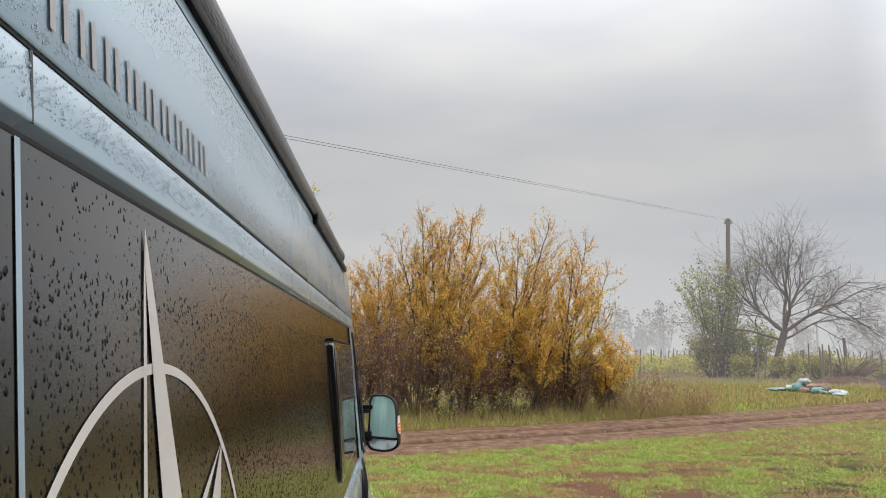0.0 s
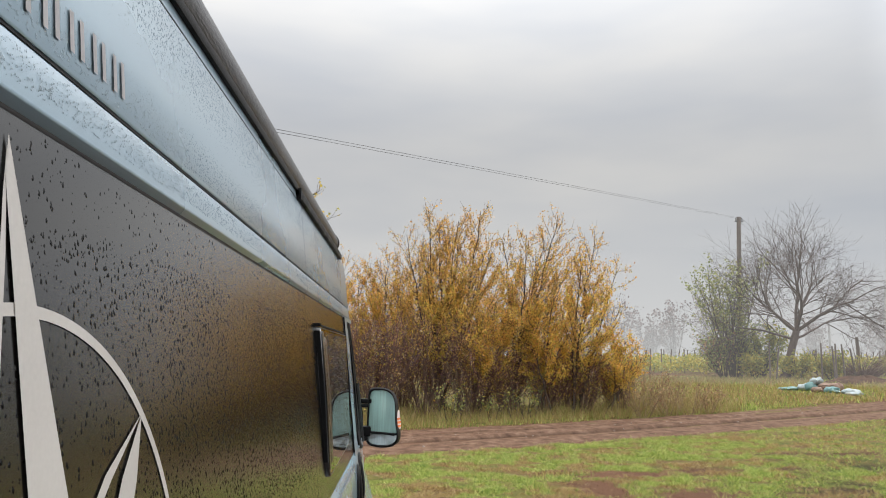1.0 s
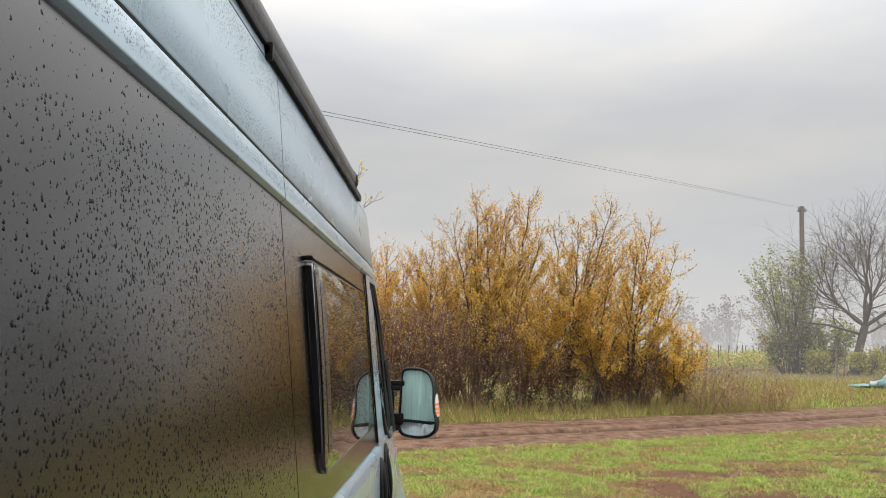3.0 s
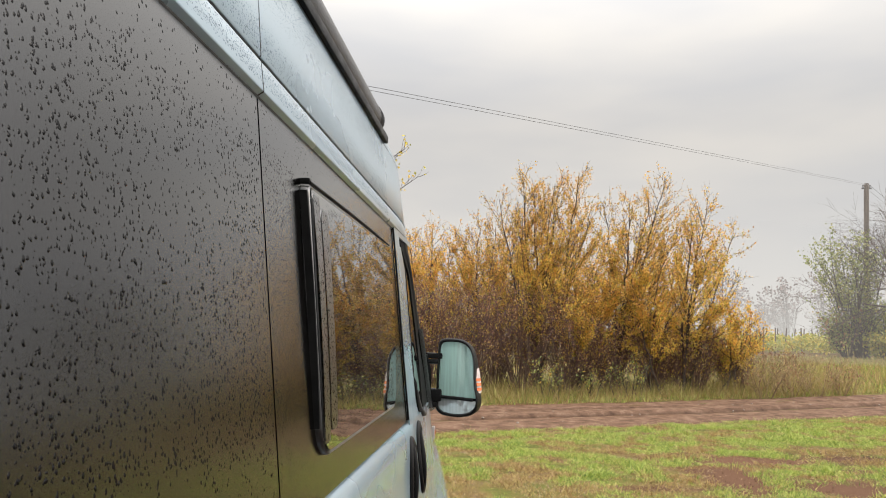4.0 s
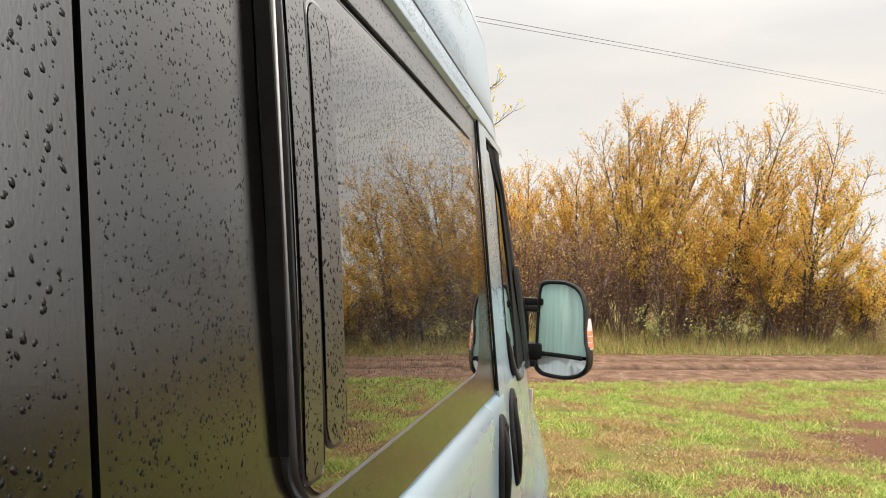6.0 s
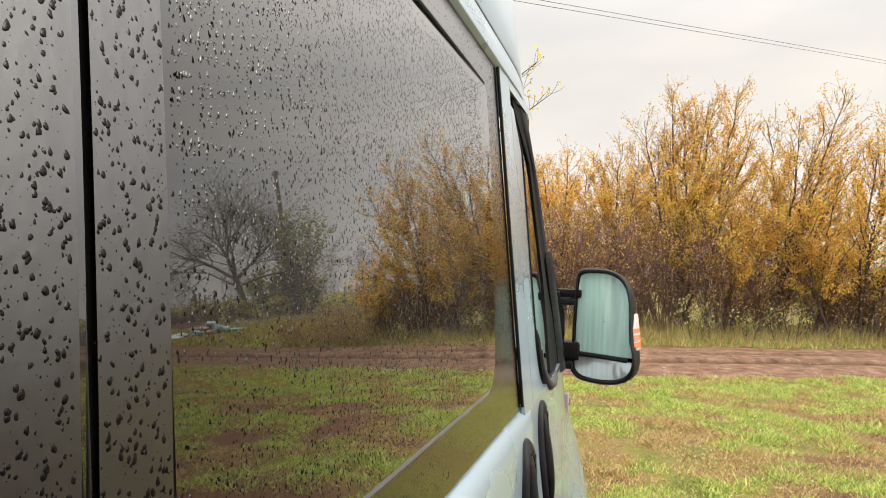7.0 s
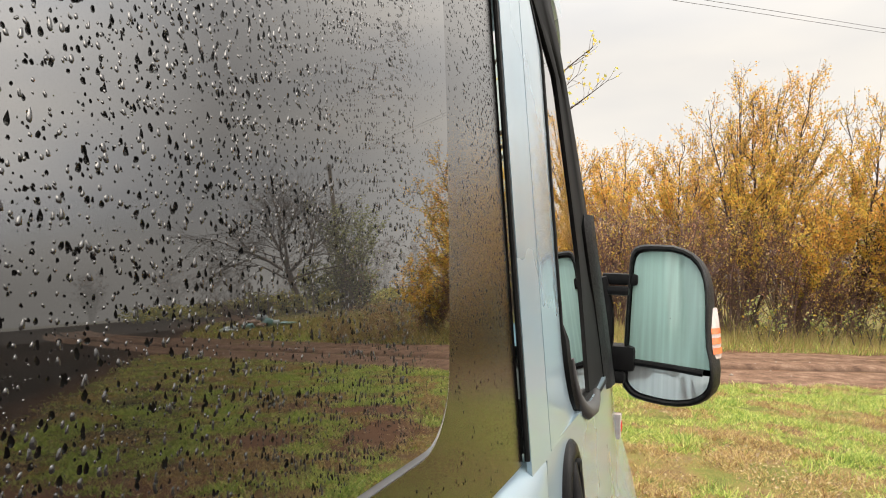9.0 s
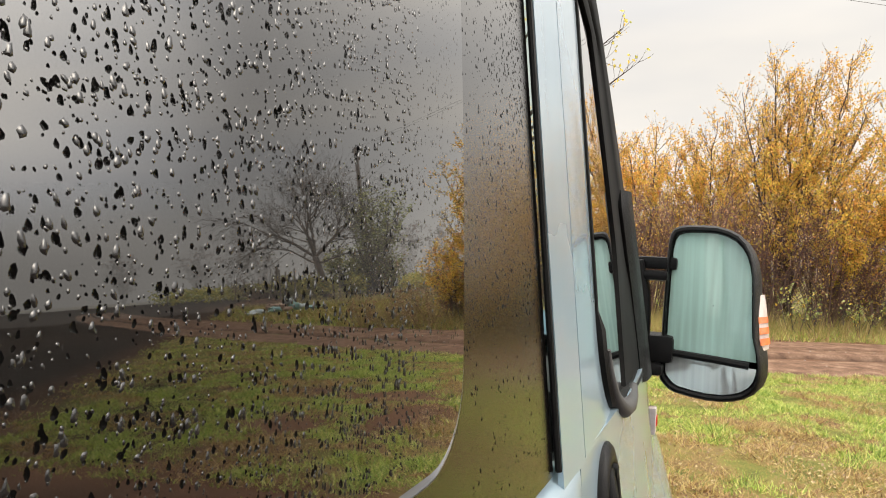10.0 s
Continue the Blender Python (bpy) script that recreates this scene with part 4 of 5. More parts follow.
pane_of(lambda x: 1.402 - 0.06 * x, lambda x: 9, 0.002, MIRROR, "mirror_pane", "wet greenish mirror glass")
pane_of(lambda x: 0, lambda x: 1.388 - 0.06 * x, 0.008, MIRROR_LOW, "wide_angle_pane", "small curved mirror glass", 0.06)
part("divider", Geo().tube([(MX + 0.008, 0.018, 1.394), (MX + 0.12, 0.004, 1.388), (MX + 0.190, -0.006, 1.382)], 0.0085, 8), PLASTIC, side_mirror)
part("turn_signal", Geo().grid([[(MX + 0.187 + 0.011 * k + w, y, z) for y, w in ((0.012, 0.006), (0.014, 0.012), (0.03, 0.022), (0.07, 0.032), (0.095, 0.014))] for z, k in ((1.412, 0.9), (1.416, 1.2), (1.465, 0.9), (1.515, 0.3), (1.538, -0.1), (1.542, -0.9))]), CLEAR, side_mirror, "clear turn signal cover")
for z0, z1 in ((1.428, 1.443), (1.452, 1.467), (1.476, 1.490)):
    part("orange_insert", Geo().grid([[(MX + 0.1882 + 0.011 * (0.9 + 12 * (1.465 - z) * 0.9) + w, y, z) for y, w in ((0.006, 0.0095), (0.012, 0.0135), (0.03, 0.0235), (0.06, 0.0315))] for z in (z0, z1)]), ORANGE, side_mirror, "orange turn signal")
part("mirror_arm", Geo().box((-0.045, 0.012, 1.583), (MX + 0.03, 0.075, 1.612), 0.008).box((-0.075, -0.01, 1.557), (MX + 0.012, 0.06, 1.580), 0.009), PLASTIC, side_mirror, "upper black mirror arm")
part("mirror_arm", Geo().box((-0.06, 0.0, 1.368), (MX + 0.03, 0.085, 1.432), 0.012).box((-0.05, -0.02, 1.340), (MX + 0.01, 0.06, 1.368), 0.010), PLASTIC, side_mirror, "lower black mirror arm")
part("hinge_post", Geo().tube([(-0.052, 0.0, 1.345), (-0.036, 0.005, 1.40), (-0.030, 0.008, 1.46), (-0.034, 0.008, 1.53), (-0.05, 0.0, 1.60)], [0.028, 0.026, 0.022, 0.022, 0.02], 10), PLASTIC, side_mirror, "curved black mirror stalk")


# ---- plants ----
def limb(rng, p, d, length, n, wob, up):
    """A wandering line of n pieces."""
    pts, d = [Vector(p)], Vector(d).normalized()
    for _ in range(n):
        d = (d + Vector(rng.normal(0, wob, 3)) + Vector((0, 0, up))).normalized()
        pts.append(pts[-1] + d * (length / n))
    return pts


def along(pts, k):
    f = k * (len(pts) - 1)
    i = min(int(f), len(pts) - 2)
    return pts[i].lerp(pts[i + 1], f - i), (pts[i + 1] - pts[i]).normalized()


def off_axis(rng, d, angle):
    u = d.orthogonal().normalized()
    w = d.cross(u)
    a = rng.uniform(0, 6.2832)
    return (d * math.cos(angle) + (u * math.cos(a) + w * math.sin(a)) * math.sin(angle)).normalized()


def leaf_verts(rng, pos, size, droop=0.3):
    """Pointed leaves, each a kite of four corners."""
    n = len(pos)
    a = rng.normal(0, 1, (n, 3))
    a[:, 2] -= droop
    a /= np.linalg.norm(a, axis=1)[:, None] + 1e-9
    b = np.cross(a, rng.normal(0, 1, (n, 3)))
    b /= np.linalg.norm(b, axis=1)[:, None] + 1e-9
    s = size * rng.uniform(0.6, 1.3, (n, 1))
    v = np.stack([pos, pos + a * s * 0.45 + b * s * 0.36, pos + a * s, pos + a * s * 0.45 - b * s * 0.36], 1)
    return v.reshape(-1, 3)


def plant(name, label, category, at, seed, stems, tall, fan, tilt=(0, 0), leaf=0.07, leaves=5000, mats=(), pick=None, bark=None, side=(9, 0.45), twigs=4, bare_top=0.0, low=0.15, group="",
          radius=0.035, side_up=0.05, twig_len=0.3):
    """A many-stemmed shrub: fanning stems, side shoots, twigs, and leaves along the shoots."""
    rng = np.random.default_rng(seed)
    base = Vector((at[0], at[1], height(at[0], at[1]) - 0.05))
    shrub = thing(name, label, category, base, group)
    wood, spots = Geo(), []
    for i in range(stems):
        a = rng.uniform(0, 6.2832)
        r = fan * math.sqrt(rng.uniform(0.02, 1))
        d = Vector((math.cos(a) * r + tilt[0], math.sin(a) * r * 0.8 + tilt[1], 1.0))
        L = tall * rng.uniform(0.72, 1.0) * (1.0 - 0.25 * r)
        st = limb(rng, base + Vector((math.cos(a), math.sin(a), 0)) * rng.uniform(0, 0.25), d, L, 8, 0.05, 0.03)
        rr = radius * rng.uniform(0.7, 1.1)
        wood.tube(st, [rr * (1 - 0.93 * k / 8) + 0.003 for k in range(9)], 5)
        for j in range(side[0]):
            k = low + (0.97 - low) * (j + rng.uniform(0, 1)) / side[0]
            q, dd = along(st, k)
            sl = tall * side[1] * (1 - k) ** 0.75 * rng.uniform(0.5, 1.1) + 0.15 * tall * (1 - 0.55 * k)
            sb = limb(rng, q, off_axis(rng, dd, rng.uniform(0.35, 0.8)), sl, 5, 0.06, side_up)
            wood.tube(sb, [rr * 0.42 * (1 - k) * (1 - 0.85 * m / 5) + 0.003 for m in range(6)], 4, False)
            for m in range(twigs):
                kk = rng.uniform(0.15, 0.98)
                q2, d2 = along(sb, kk)
                tw = limb(rng, q2, off_axis(rng, d2, rng.uniform(0.4, 1.0)), twig_len * rng.uniform(0.5, 1.3), 3, 0.12, 0.05)
                wood.tube(tw, [0.0045, 0.0038, 0.003, 0.002], 3, False)
                spots.append(tw)
            spots.append(sb)
        spots.append(st[6:])
    part("wood", wood, bark, shrub)
    if leaves:
        ln = np.array([sum((b - a).length for a, b in zip(s, s[1:])) * (1.6 if len(s) == 4 else 0.7) for s in spots])
        chosen = rng.choice(len(spots), leaves, p=ln / ln.sum())
        pos = np.empty((leaves, 3))
        for i, c in enumerate(chosen):
            q, _ = along(spots[c], rng.uniform(0.05, 1))
            pos[i] = q
        top = (pos[:, 2] - base.z) / tall
        keep = rng.uniform(0, 1, leaves) > bare_top * np.clip((top - 0.62) / 0.3, 0, 1)
        pos, top = pos[keep] + rng.normal(0, 0.5 * leaf, (keep.sum(), 3)), top[keep]
        idx = np.zeros(len(pos), int) if pick is None else pick(rng, top)
        foliage = new("foliage", quads_mesh("foliage", leaf_verts(rng, pos, leaf), 4, mats, idx))
        foliage.parent = shrub
        foliage.matrix_parent_inverse = shrub.matrix_basis.inverted()
    return shrub


def rust_pick(rng, top):
    return np.where(rng.uniform(0, 1, len(top)) < 0.2, 1, 0)


def thicket_pick(rng, top):
    return np.where(rng.uniform(0, 1, len(top)) < 0.3, 1, 0)


# tall golden shrubs behind the track: slender stems with rising side branches, twigs and small leaves along them
GOLD = (LEAF_GOLD, LEAF_LIME)


def golden_shrub(at, seed, stems, label, leaves, low=0.24, reach=0.42, leaf=0.054):
    """stems: how far each stem leans out over its height (x, y) and how tall it is."""
    rng = np.random.default_rng(seed)
    base = Vector((at[0], at[1], height(at[0], at[1]) - 0.05))
    shrub = thing("shrub", label, "shrub", base, "golden shrubs behind the track")
    wood, spots, weight = Geo(), [], []
    for lx, ly, tall in stems:
        foot = base + Vector((rng.uniform(-0.35, 0.35), rng.uniform(-0.25, 0.25), 0))
        tall = tall - 0.3
        tip = base + Vector((lx, ly, tall))
        bow = Vector((-0.10 * lx, -0.1 * ly, 0)) + Vector((*rng.normal(0, 0.08, 2), 0))
        pts = [foot.lerp(tip, k) + bow * (4 * k * (1 - k)) + Vector((*rng.normal(0, 0.025, 2), 0)) for k in span(0, 1, 14)]
        r0 = 0.010 + 0.0055 * tall
        wood.tube(pts, [r0 * (1 - 0.9 * k / 14) + 0.003 for k in range(15)], 6)
        n = int(6.0 * tall)
        for j in range(n):
            k = low + (0.975 - low) * (j + rng.uniform(0, 1)) / n
            q, d = along(pts, k)
            span_out = tall * reach * (1 - k) ** 0.62 * rng.uniform(0.55, 1.15) + 0.16
            sb = limb(rng, q, off_axis(rng, d, rng.uniform(0.5, 0.95) if k > 0.45 else rng.uniform(0.8, 1.2)), span_out, 6, 0.06, 0.10)
            rb = r0 * 0.36 * (1 - k) + 0.0035
            wood.tube(sb, [rb * (1 - 0.8 * m / 6) + 0.0015 for m in range(7)], 4, False)
            for m in range(3 + int(span_out * 8)):
                q2, d2 = along(sb, rng.uniform(0.18, 1.0))
                tw = limb(rng, q2, off_axis(rng, d2, rng.uniform(0.35, 0.8)), rng.uniform(0.12, 0.42), 3, 0.10, 0.07)
                wood.tube(tw, [0.0032, 0.0028, 0.0023, 0.0016], 3, False)
                spots.append(tw)
                up = (tw[-1].z - base.z) / tall
                weight.append((tw[-1] - tw[0]).length * (1.0 if up < 0.86 else 0.35) * (0.35 + 1.3 * max(0.0, 0.5 + noise.noise(tw[1] * 1.1 + Vector((seed, 0, 0))))))
            spots.append(sb[2:])
            weight.append(0.25 * span_out)
        spots.append(pts[10:])
        weight.append(0.3)
    part("wood", wood, BARK, shrub)
    weight = np.array(weight)
    chosen = rng.choice(len(spots), leaves, p=weight / weight.sum())
    pos = np.array([tuple(along(spots[c], rng.uniform(0.05, 1))[0]) for c in chosen]) + rng.normal(0, 0.03, (len(chosen), 3))
    top = (pos[:, 2] - base.z) / max(q[2] for q in stems)
    idx = np.where(rng.uniform(0, 1, len(pos)) < 1.2 - 1.25 * top, 1, 0)
    foliage = new("foliage", quads_mesh("foliage", leaf_verts(rng, pos, leaf), 4, GOLD, idx))
    foliage.parent = shrub
    foliage.matrix_parent_inverse = shrub.matrix_basis.inverted()
    return shrub


YELLOW, ORANGE_TOP = "tall shrub with golden yellow autumn leaves", "tall slender shrub turning from yellow to orange at its tips"
for i, (sx, sy, label, n, stems) in enumerate((
        (1.15, 16.0, ORANGE_TOP, 8200, ((-0.25, 0.0, 6.35), (0.05, 0.2, 6.0), (-0.95, -0.1, 5.6), (0.65, 0.1, 6.1), (-0.5, -0.3, 5.2))),
        (1.55, 16.3, ORANGE_TOP, 5600, ((0.95, 0.0, 6.45), (0.35, -0.2, 5.9), (1.3, 0.1, 5.5))),
        (3.35, 16.2, ORANGE_TOP, 7600, ((1.50, 0.0, 6.3), (0.55, 0.1, 5.7), (-0.2, 0.0, 5.5), (1.05, -0.2, 5.6), (1.95, 0.1, 4.9))),
        (5.05, 16.0, ORANGE_TOP, 6400, ((0.92, 0.0, 5.65), (0.45, -0.2, 4.9), (1.55, 0.0, 4.7), (1.65, -0.2, 3.5), (1.0, 0.2, 4.4))),
        (2.6, 15.5, YELLOW, 3600, ((0.25, -0.1, 3.6), (-0.4, -0.2, 3.2), (0.8, -0.1, 3.3))),
        (4.2, 15.6, YELLOW, 3200, ((0.3, -0.1, 3.5), (0.9, -0.2, 2.9), (-0.4, -0.1, 3.2))),
        (6.1, 15.8, YELLOW, 2400, ((0.9, 0.0, 2.5), (0.2, -0.2, 2.8), (1.3, 0.1, 2.0))),
        (-0.35, 16.4, YELLOW, 5200, ((0.1, 0.0, 5.1), (-0.5, 0.0, 4.7), (0.5, -0.1, 4.9))),
        (-1.75, 16.5, YELLOW, 5600, ((0.1, 0.0, 4.9), (-0.6, 0.1, 4.7), (0.6, -0.1, 4.4))),
        (-3.2, 16.3, YELLOW, 5600, ((0.2, 0.0, 4.8), (-0.5, 0.1, 5.0), (0.7, -0.1, 4.5))),
        (-4.8, 16.0, ORANGE_TOP, 5600, ((0.2, 0.0, 5.2), (-0.6, 0.1, 5.0), (0.8, -0.1, 4.6))),
        (-6.6, 15.6, ORANGE_TOP, 5000, ((0.2, 0.0, 5.4), (-0.6, 0.1, 5.1), (0.8, -0.1, 4.9))),
        (2.4, 18.0, YELLOW, 4200, ((0.2, 0.0, 5.0), (-0.7, 0.1, 4.8), (0.9, -0.1, 4.6))),
        (4.7, 18.0, YELLOW, 3800, ((0.2, 0.0, 4.7), (-0.7, 0.1, 4.5), (0.9, -0.1, 4.2))),
        (0.2, 18.2, YELLOW, 4200, ((0.2, 0.0, 5.0), (-0.7, 0.1, 4.7), (0.9, -0.1, 4.8))),
        (-2.6, 18.2, YELLOW, 4200, ((0.2, 0.0, 4.9), (-0.7, 0.1, 4.8), (0.9, -0.1, 4.6))))):
    golden_shrub((sx, sy), 40 + i, stems, label, int(n * 2.2))

# dark thicket of bare shoots under them
for i, (sx, sy, tall) in enumerate(((-5.6, 14.2, 2.2), (-4.2, 14.4, 2.3), (-2.8, 14.1, 2.2), (-1.5, 14.4, 2.3), (-0.3, 14.2, 2.4), (0.9, 14.6, 2.3), (2.1, 14.6, 2.0), (3.2, 14.9, 1.9), (4.4, 15.1, 1.8), (5.5, 15.2, 1.7), (6.6, 15.4, 1.6), (0.2, 16.2, 2.6), (2.6, 16.3, 2.5), (-2.2, 16.2, 2.5), (4.8, 16.6, 2.2), (-4.6, 16.3, 2.5), (-0.9, 17.6, 2.4), (1.3, 17.5, 2.4), (3.6, 17.6, 2.2), (5.4, 17.2, 1.9))):
    plant("bramble", "dark reddish-brown bramble thicket with few withered leaves", "bush", (sx, sy + 0.9), 90 + i, 34, tall * (1.5 if sx < 2.2 else 1.2), 0.5, (0, -0.05), 0.05, 3000, (LEAF_RUST, LEAF_LIME), thicket_pick, BARK_RED, (7, 0.30), 3, 0.0, 0.1, "thicket under the shrubs", 0.012)

# young green saplings at the edge of the thicket
for i, (sx, sy, tall) in enumerate(((1.45, 13.35, 1.25), (1.75, 13.5, 0.9), (3.35, 13.95, 1.0), (3.7, 14.1, 0.8), (-0.6, 13.3, 0.8), (2.6, 13.8, 0.7))):
    plant("sapling", "young sapling with fresh yellow-green leaves", "sapling", (sx, sy + 0.5), 140 + i, 4, tall, 0.35, (0, 0), 0.06, 130, (LEAF_GREEN, LEAF_LIME), rust_pick, BARK, (4, 0.3), 2, 0.0, 0.2, "saplings by the thicket", 0.01)

# dry weeds at the end of the thicket
for i, (sx, sy, tall) in enumerate(((6.9, 14.9, 1.5), (7.7, 15.2, 1.45), (8.5, 15.5, 1.3), (9.2, 15.9, 1.0), (7.3, 16.4, 1.7), (8.4, 17.0, 1.5))):
    plant("dry_bush", "dry brown leafless bush", "bush", (sx, sy), 170 + i, 9, tall, 0.7, (0.05, 0), 0.045, 260, (LEAF_RUST, STRAW), rust_pick, BROWNSTEM, (6, 0.3), 2, 0.0, 0.1, "dry bushes", 0.009)

# the tree whose twig ends reach out past the cab
def roadside_tree():
    rng = np.random.default_rng(211)
    base = Vector((-5.2, 12.6, height(-5.2, 12.6) - 0.1))
    tree = thing("tree", "half-bare tree with a few last yellow leaves", "tree", base)
    trunk = limb(rng, base, (0.10, -0.05, 1), 3.2, 6, 0.03, 0.02)
    part("trunk", Geo().tube(trunk, [0.16, 0.13, 0.12, 0.11, 0.10, 0.09, 0.08], 9), BARK, tree)
    g, ends = Geo(), []
    for tx, ty, tz in ((-1.75, 10.84, 5.55), (-1.45, 10.84, 4.95), (-2.0, 10.9, 5.1), (-3.2, 11.0, 6.4), (-4.4, 12.0, 7.0), (-6.4, 12.2, 6.6), (-7.2, 13.0, 5.6), (-4.8, 14.0, 6.5)):
        a, b = trunk[-1], Vector((tx, ty, tz))
        mid = a.lerp(b, 0.55) + Vector((0, 0, 0.35 if tz > 5.2 else -0.1))
        pts = [a.lerp(mid, k).lerp(mid.lerp(b, k), k) for k in span(0, 1, 10)]
        g.tube(pts, [0.055 * (1 - k / 10) + 0.004 for k in range(11)], 5, False)
        for j in range(22):
            q, d = along(pts, 0.5 + 0.5 * j / 21)
            tw = limb(rng, q, off_axis(rng, d, rng.uniform(0.4, 0.9)), rng.uniform(0.18, 0.5), 4, 0.16, 0.10)
            g.tube(tw, [0.005, 0.0045, 0.004, 0.003, 0.002], 3, False)
            ends.append(tw[-1])
            ends.append(tw[-2])
    part("limb", g, BARK, tree)
    pos = np.array([tuple(e) for e in ends])[rng.uniform(0, 1, len(ends)) < 0.8]
    foliage = new("foliage", quads_mesh("foliage", leaf_verts(rng, pos, 0.08), 4, (LEAF_LIME,)))
    foliage.parent = tree
    foliage.matrix_parent_inverse = tree.matrix_basis.inverted()


roadside_tree()

# green-leaved pear by the pole
plant("pear_tree", "slender tree with sparse dull green leaves beside the pole", "tree", (22.5, 42.6), 220, 13, 9.0, 0.40, (-0.10, 0), 0.17, 4600, (LEAF_GREEN,), None, BARK, (12, 0.26), 4, 0.2, 0.1, "", 0.07, 0.08, 0.7)
plant("pear_tree", "low green and yellow bush at the foot of the pole", "bush", (24.2, 42.4), 221, 14, 4.2, 0.6, (0.05, 0), 0.18, 2600, (LEAF_GREEN, LEAF_VINE), rust_pick, BARK, (8, 0.3), 3, 0.2, 0.1, "", 0.05, 0.06, 0.6)
plant("pear_tree", "low yellowing bush at the foot of the pole", "bush", (21.6, 42.2), 222, 12, 3.4, 0.6, (-0.08, 0), 0.18, 1500, (LEAF_GREEN, LEAF_RUST), rust_pick, BARK, (8, 0.3), 3, 0.2, 0.1, "", 0.05, 0.06, 0.6)


def walnut(at, seed):
    """A bare spreading tree: short trunk, rising limbs that divide five times."""
    rng = np.random.default_rng(seed)
    base = Vector((at[0], at[1], height(*at) - 0.1))
    tree = thing("walnut_tree", "bare spreading walnut tree with a forked grey trunk", "tree", base)
    trunk = limb(rng, base, (0.24, 0, 1), 3.3, 6, 0.03, 0.01)
    part("trunk", Geo().tube(trunk, [0.38, 0.29, 0.26, 0.24, 0.23, 0.23, 0.21], 10), BARK_PALE, tree)
    wood = Geo()
    fine = Geo()

    def split(p, d, length, r, level):
        n = 5 if level < 3 else 3
        pts = limb(rng, p, d, length, n, 0.10 if level < 3 else 0.16, 0.05 if level < 2 else -0.01)
        (wood if level < 3 else fine).tube(pts, [r * (1 - 0.45 * k / n) for k in range(n + 1)], 6 if level < 2 else (4 if level < 3 else 3), level < 1)
        if level == 5:
            return
        kids = (0, 6, 5, 5, 4)[level]
        for i in range(kids):
            k = 0.27 + 0.73 * (i + rng.uniform(0.2, 1)) / kids
            q, dd = along(pts, min(k, 1.0))
            nd = off_axis(rng, dd, rng.uniform(0.45, 1.0) if i < kids - 1 else 0.2)
            nd = (nd + Vector((0, 0, 0.12 if level < 2 else -0.02))).normalized()
            split(q, nd, length * rng.uniform(0.54, 0.80), max(r * 0.42, 0.006), level + 1)

    for dx, dy, dz, L, r in ((-0.85, 0.1, 0.62, 3.4, 0.11), (-0.22, -0.4, 1.0, 3.7, 0.12), (0.35, 0.25, 1.0, 3.7, 0.11), (0.95, -0.1, 0.75, 4.1, 0.13), (-0.5, 0.5, 0.85, 3.3, 0.10), (1.0, 0.25, 0.34, 4.2, 0.09), (-1.0, -0.15, 0.38, 3.6, 0.08), (0.1, -0.1, 1.0, 3.4, 0.09)):
        split(trunk[-1 if dz > 0.5 else -2], (dx, dy, dz), L, r, 1)
    part("limb", wood, BARK_PALE, tree)
    part("crown", fine, BARK_PALE, tree)
    return tree


walnut((24.6, 40.0), 331)


def brush(at, seed, tall, label):
    rng = np.random.default_rng(seed)
    base = Vector((at[0], at[1], height(*at) - 0.05))
    t = thing("brushwood", label, "brushwood", base)
    g = Geo()
    for i in range(330):
        a, r = rng.uniform(0, 6.28), rng.uniform(0, 0.8)
        p = base + Vector((math.cos(a) * r, math.sin(a) * r, 0.02))
        pts = limb(rng, p, (math.cos(a) * 0.9, math.sin(a) * 0.9, 1.2), tall * rng.uniform(0.7, 1.5), 6, 0.10, -0.13)
        g.tube(pts, [0.013, 0.011, 0.010, 0.008, 0.007, 0.006, 0.004], 3, False)
    part("crown", g, BARK_RED, t)
    return t


brush((30.4, 41.2), 341, 2.5, "drooping dark leafless bush beyond the walnut tree")


# vineyard behind the trees: rows of leaves along wires, with posts
def vine_row(x0, y0, x1, y1, seed, n, tall=1.55):
    rng = np.random.default_rng(seed)
    row = thing("vine_row", "row of yellow-green vines on wooden posts", "vines", (x0, y0, height(x0, y0)), "vineyard rows")
    k = rng.uniform(0, 1, n)
    pos = np.stack([x0 + (x1 - x0) * k + rng.normal(0, 0.25, n), y0 + (y1 - y0) * k + rng.normal(0, 0.25, n), np.zeros(n)], 1)
    pos[:, 2] = heights(pos[:, 0], pos[:, 1]) + tall * (0.12 + 0.88 * rng.beta(2.2, 1.8, n)) * (0.8 + 0.25 * np.sin(k * 60 + seed))
    foliage = new("foliage", quads_mesh("foliage", leaf_verts(rng, pos, 0.24), 4, (LEAF_VINE, LEAF_GREEN), np.where(rng.uniform(0, 1, n) < 0.25, 1, 0)))
    foliage.parent = row
    foliage.matrix_parent_inverse = row.matrix_basis.inverted()
    length = math.hypot(x1 - x0, y1 - y0)
    for i in range(int(length / 6) + 1):
        s = i * 6 / length
        px, py = x0 + (x1 - x0) * s, y0 + (y1 - y0) * s
        z = height(px, py)
        part("post", Geo().tube([(px, py, z - 0.1), (px + rng.normal(0, 0.06), py, z + 1.0), (px + rng.normal(0, 0.08), py, z + 1.95)], [0.06, 0.055, 0.05], 6), POLE_MAT, row)


for i in range(7):
    vine_row(13 + i * 2.2, 50 + i * 3.5, 44 + i * 3, 44 + i * 4.5, 400 + i, 2200)
for i in range(3):
    vine_row(12 + i * 0.5, 57 + i * 6, 30 + i * 3, 52 + i * 6, 420 + i, 1500)

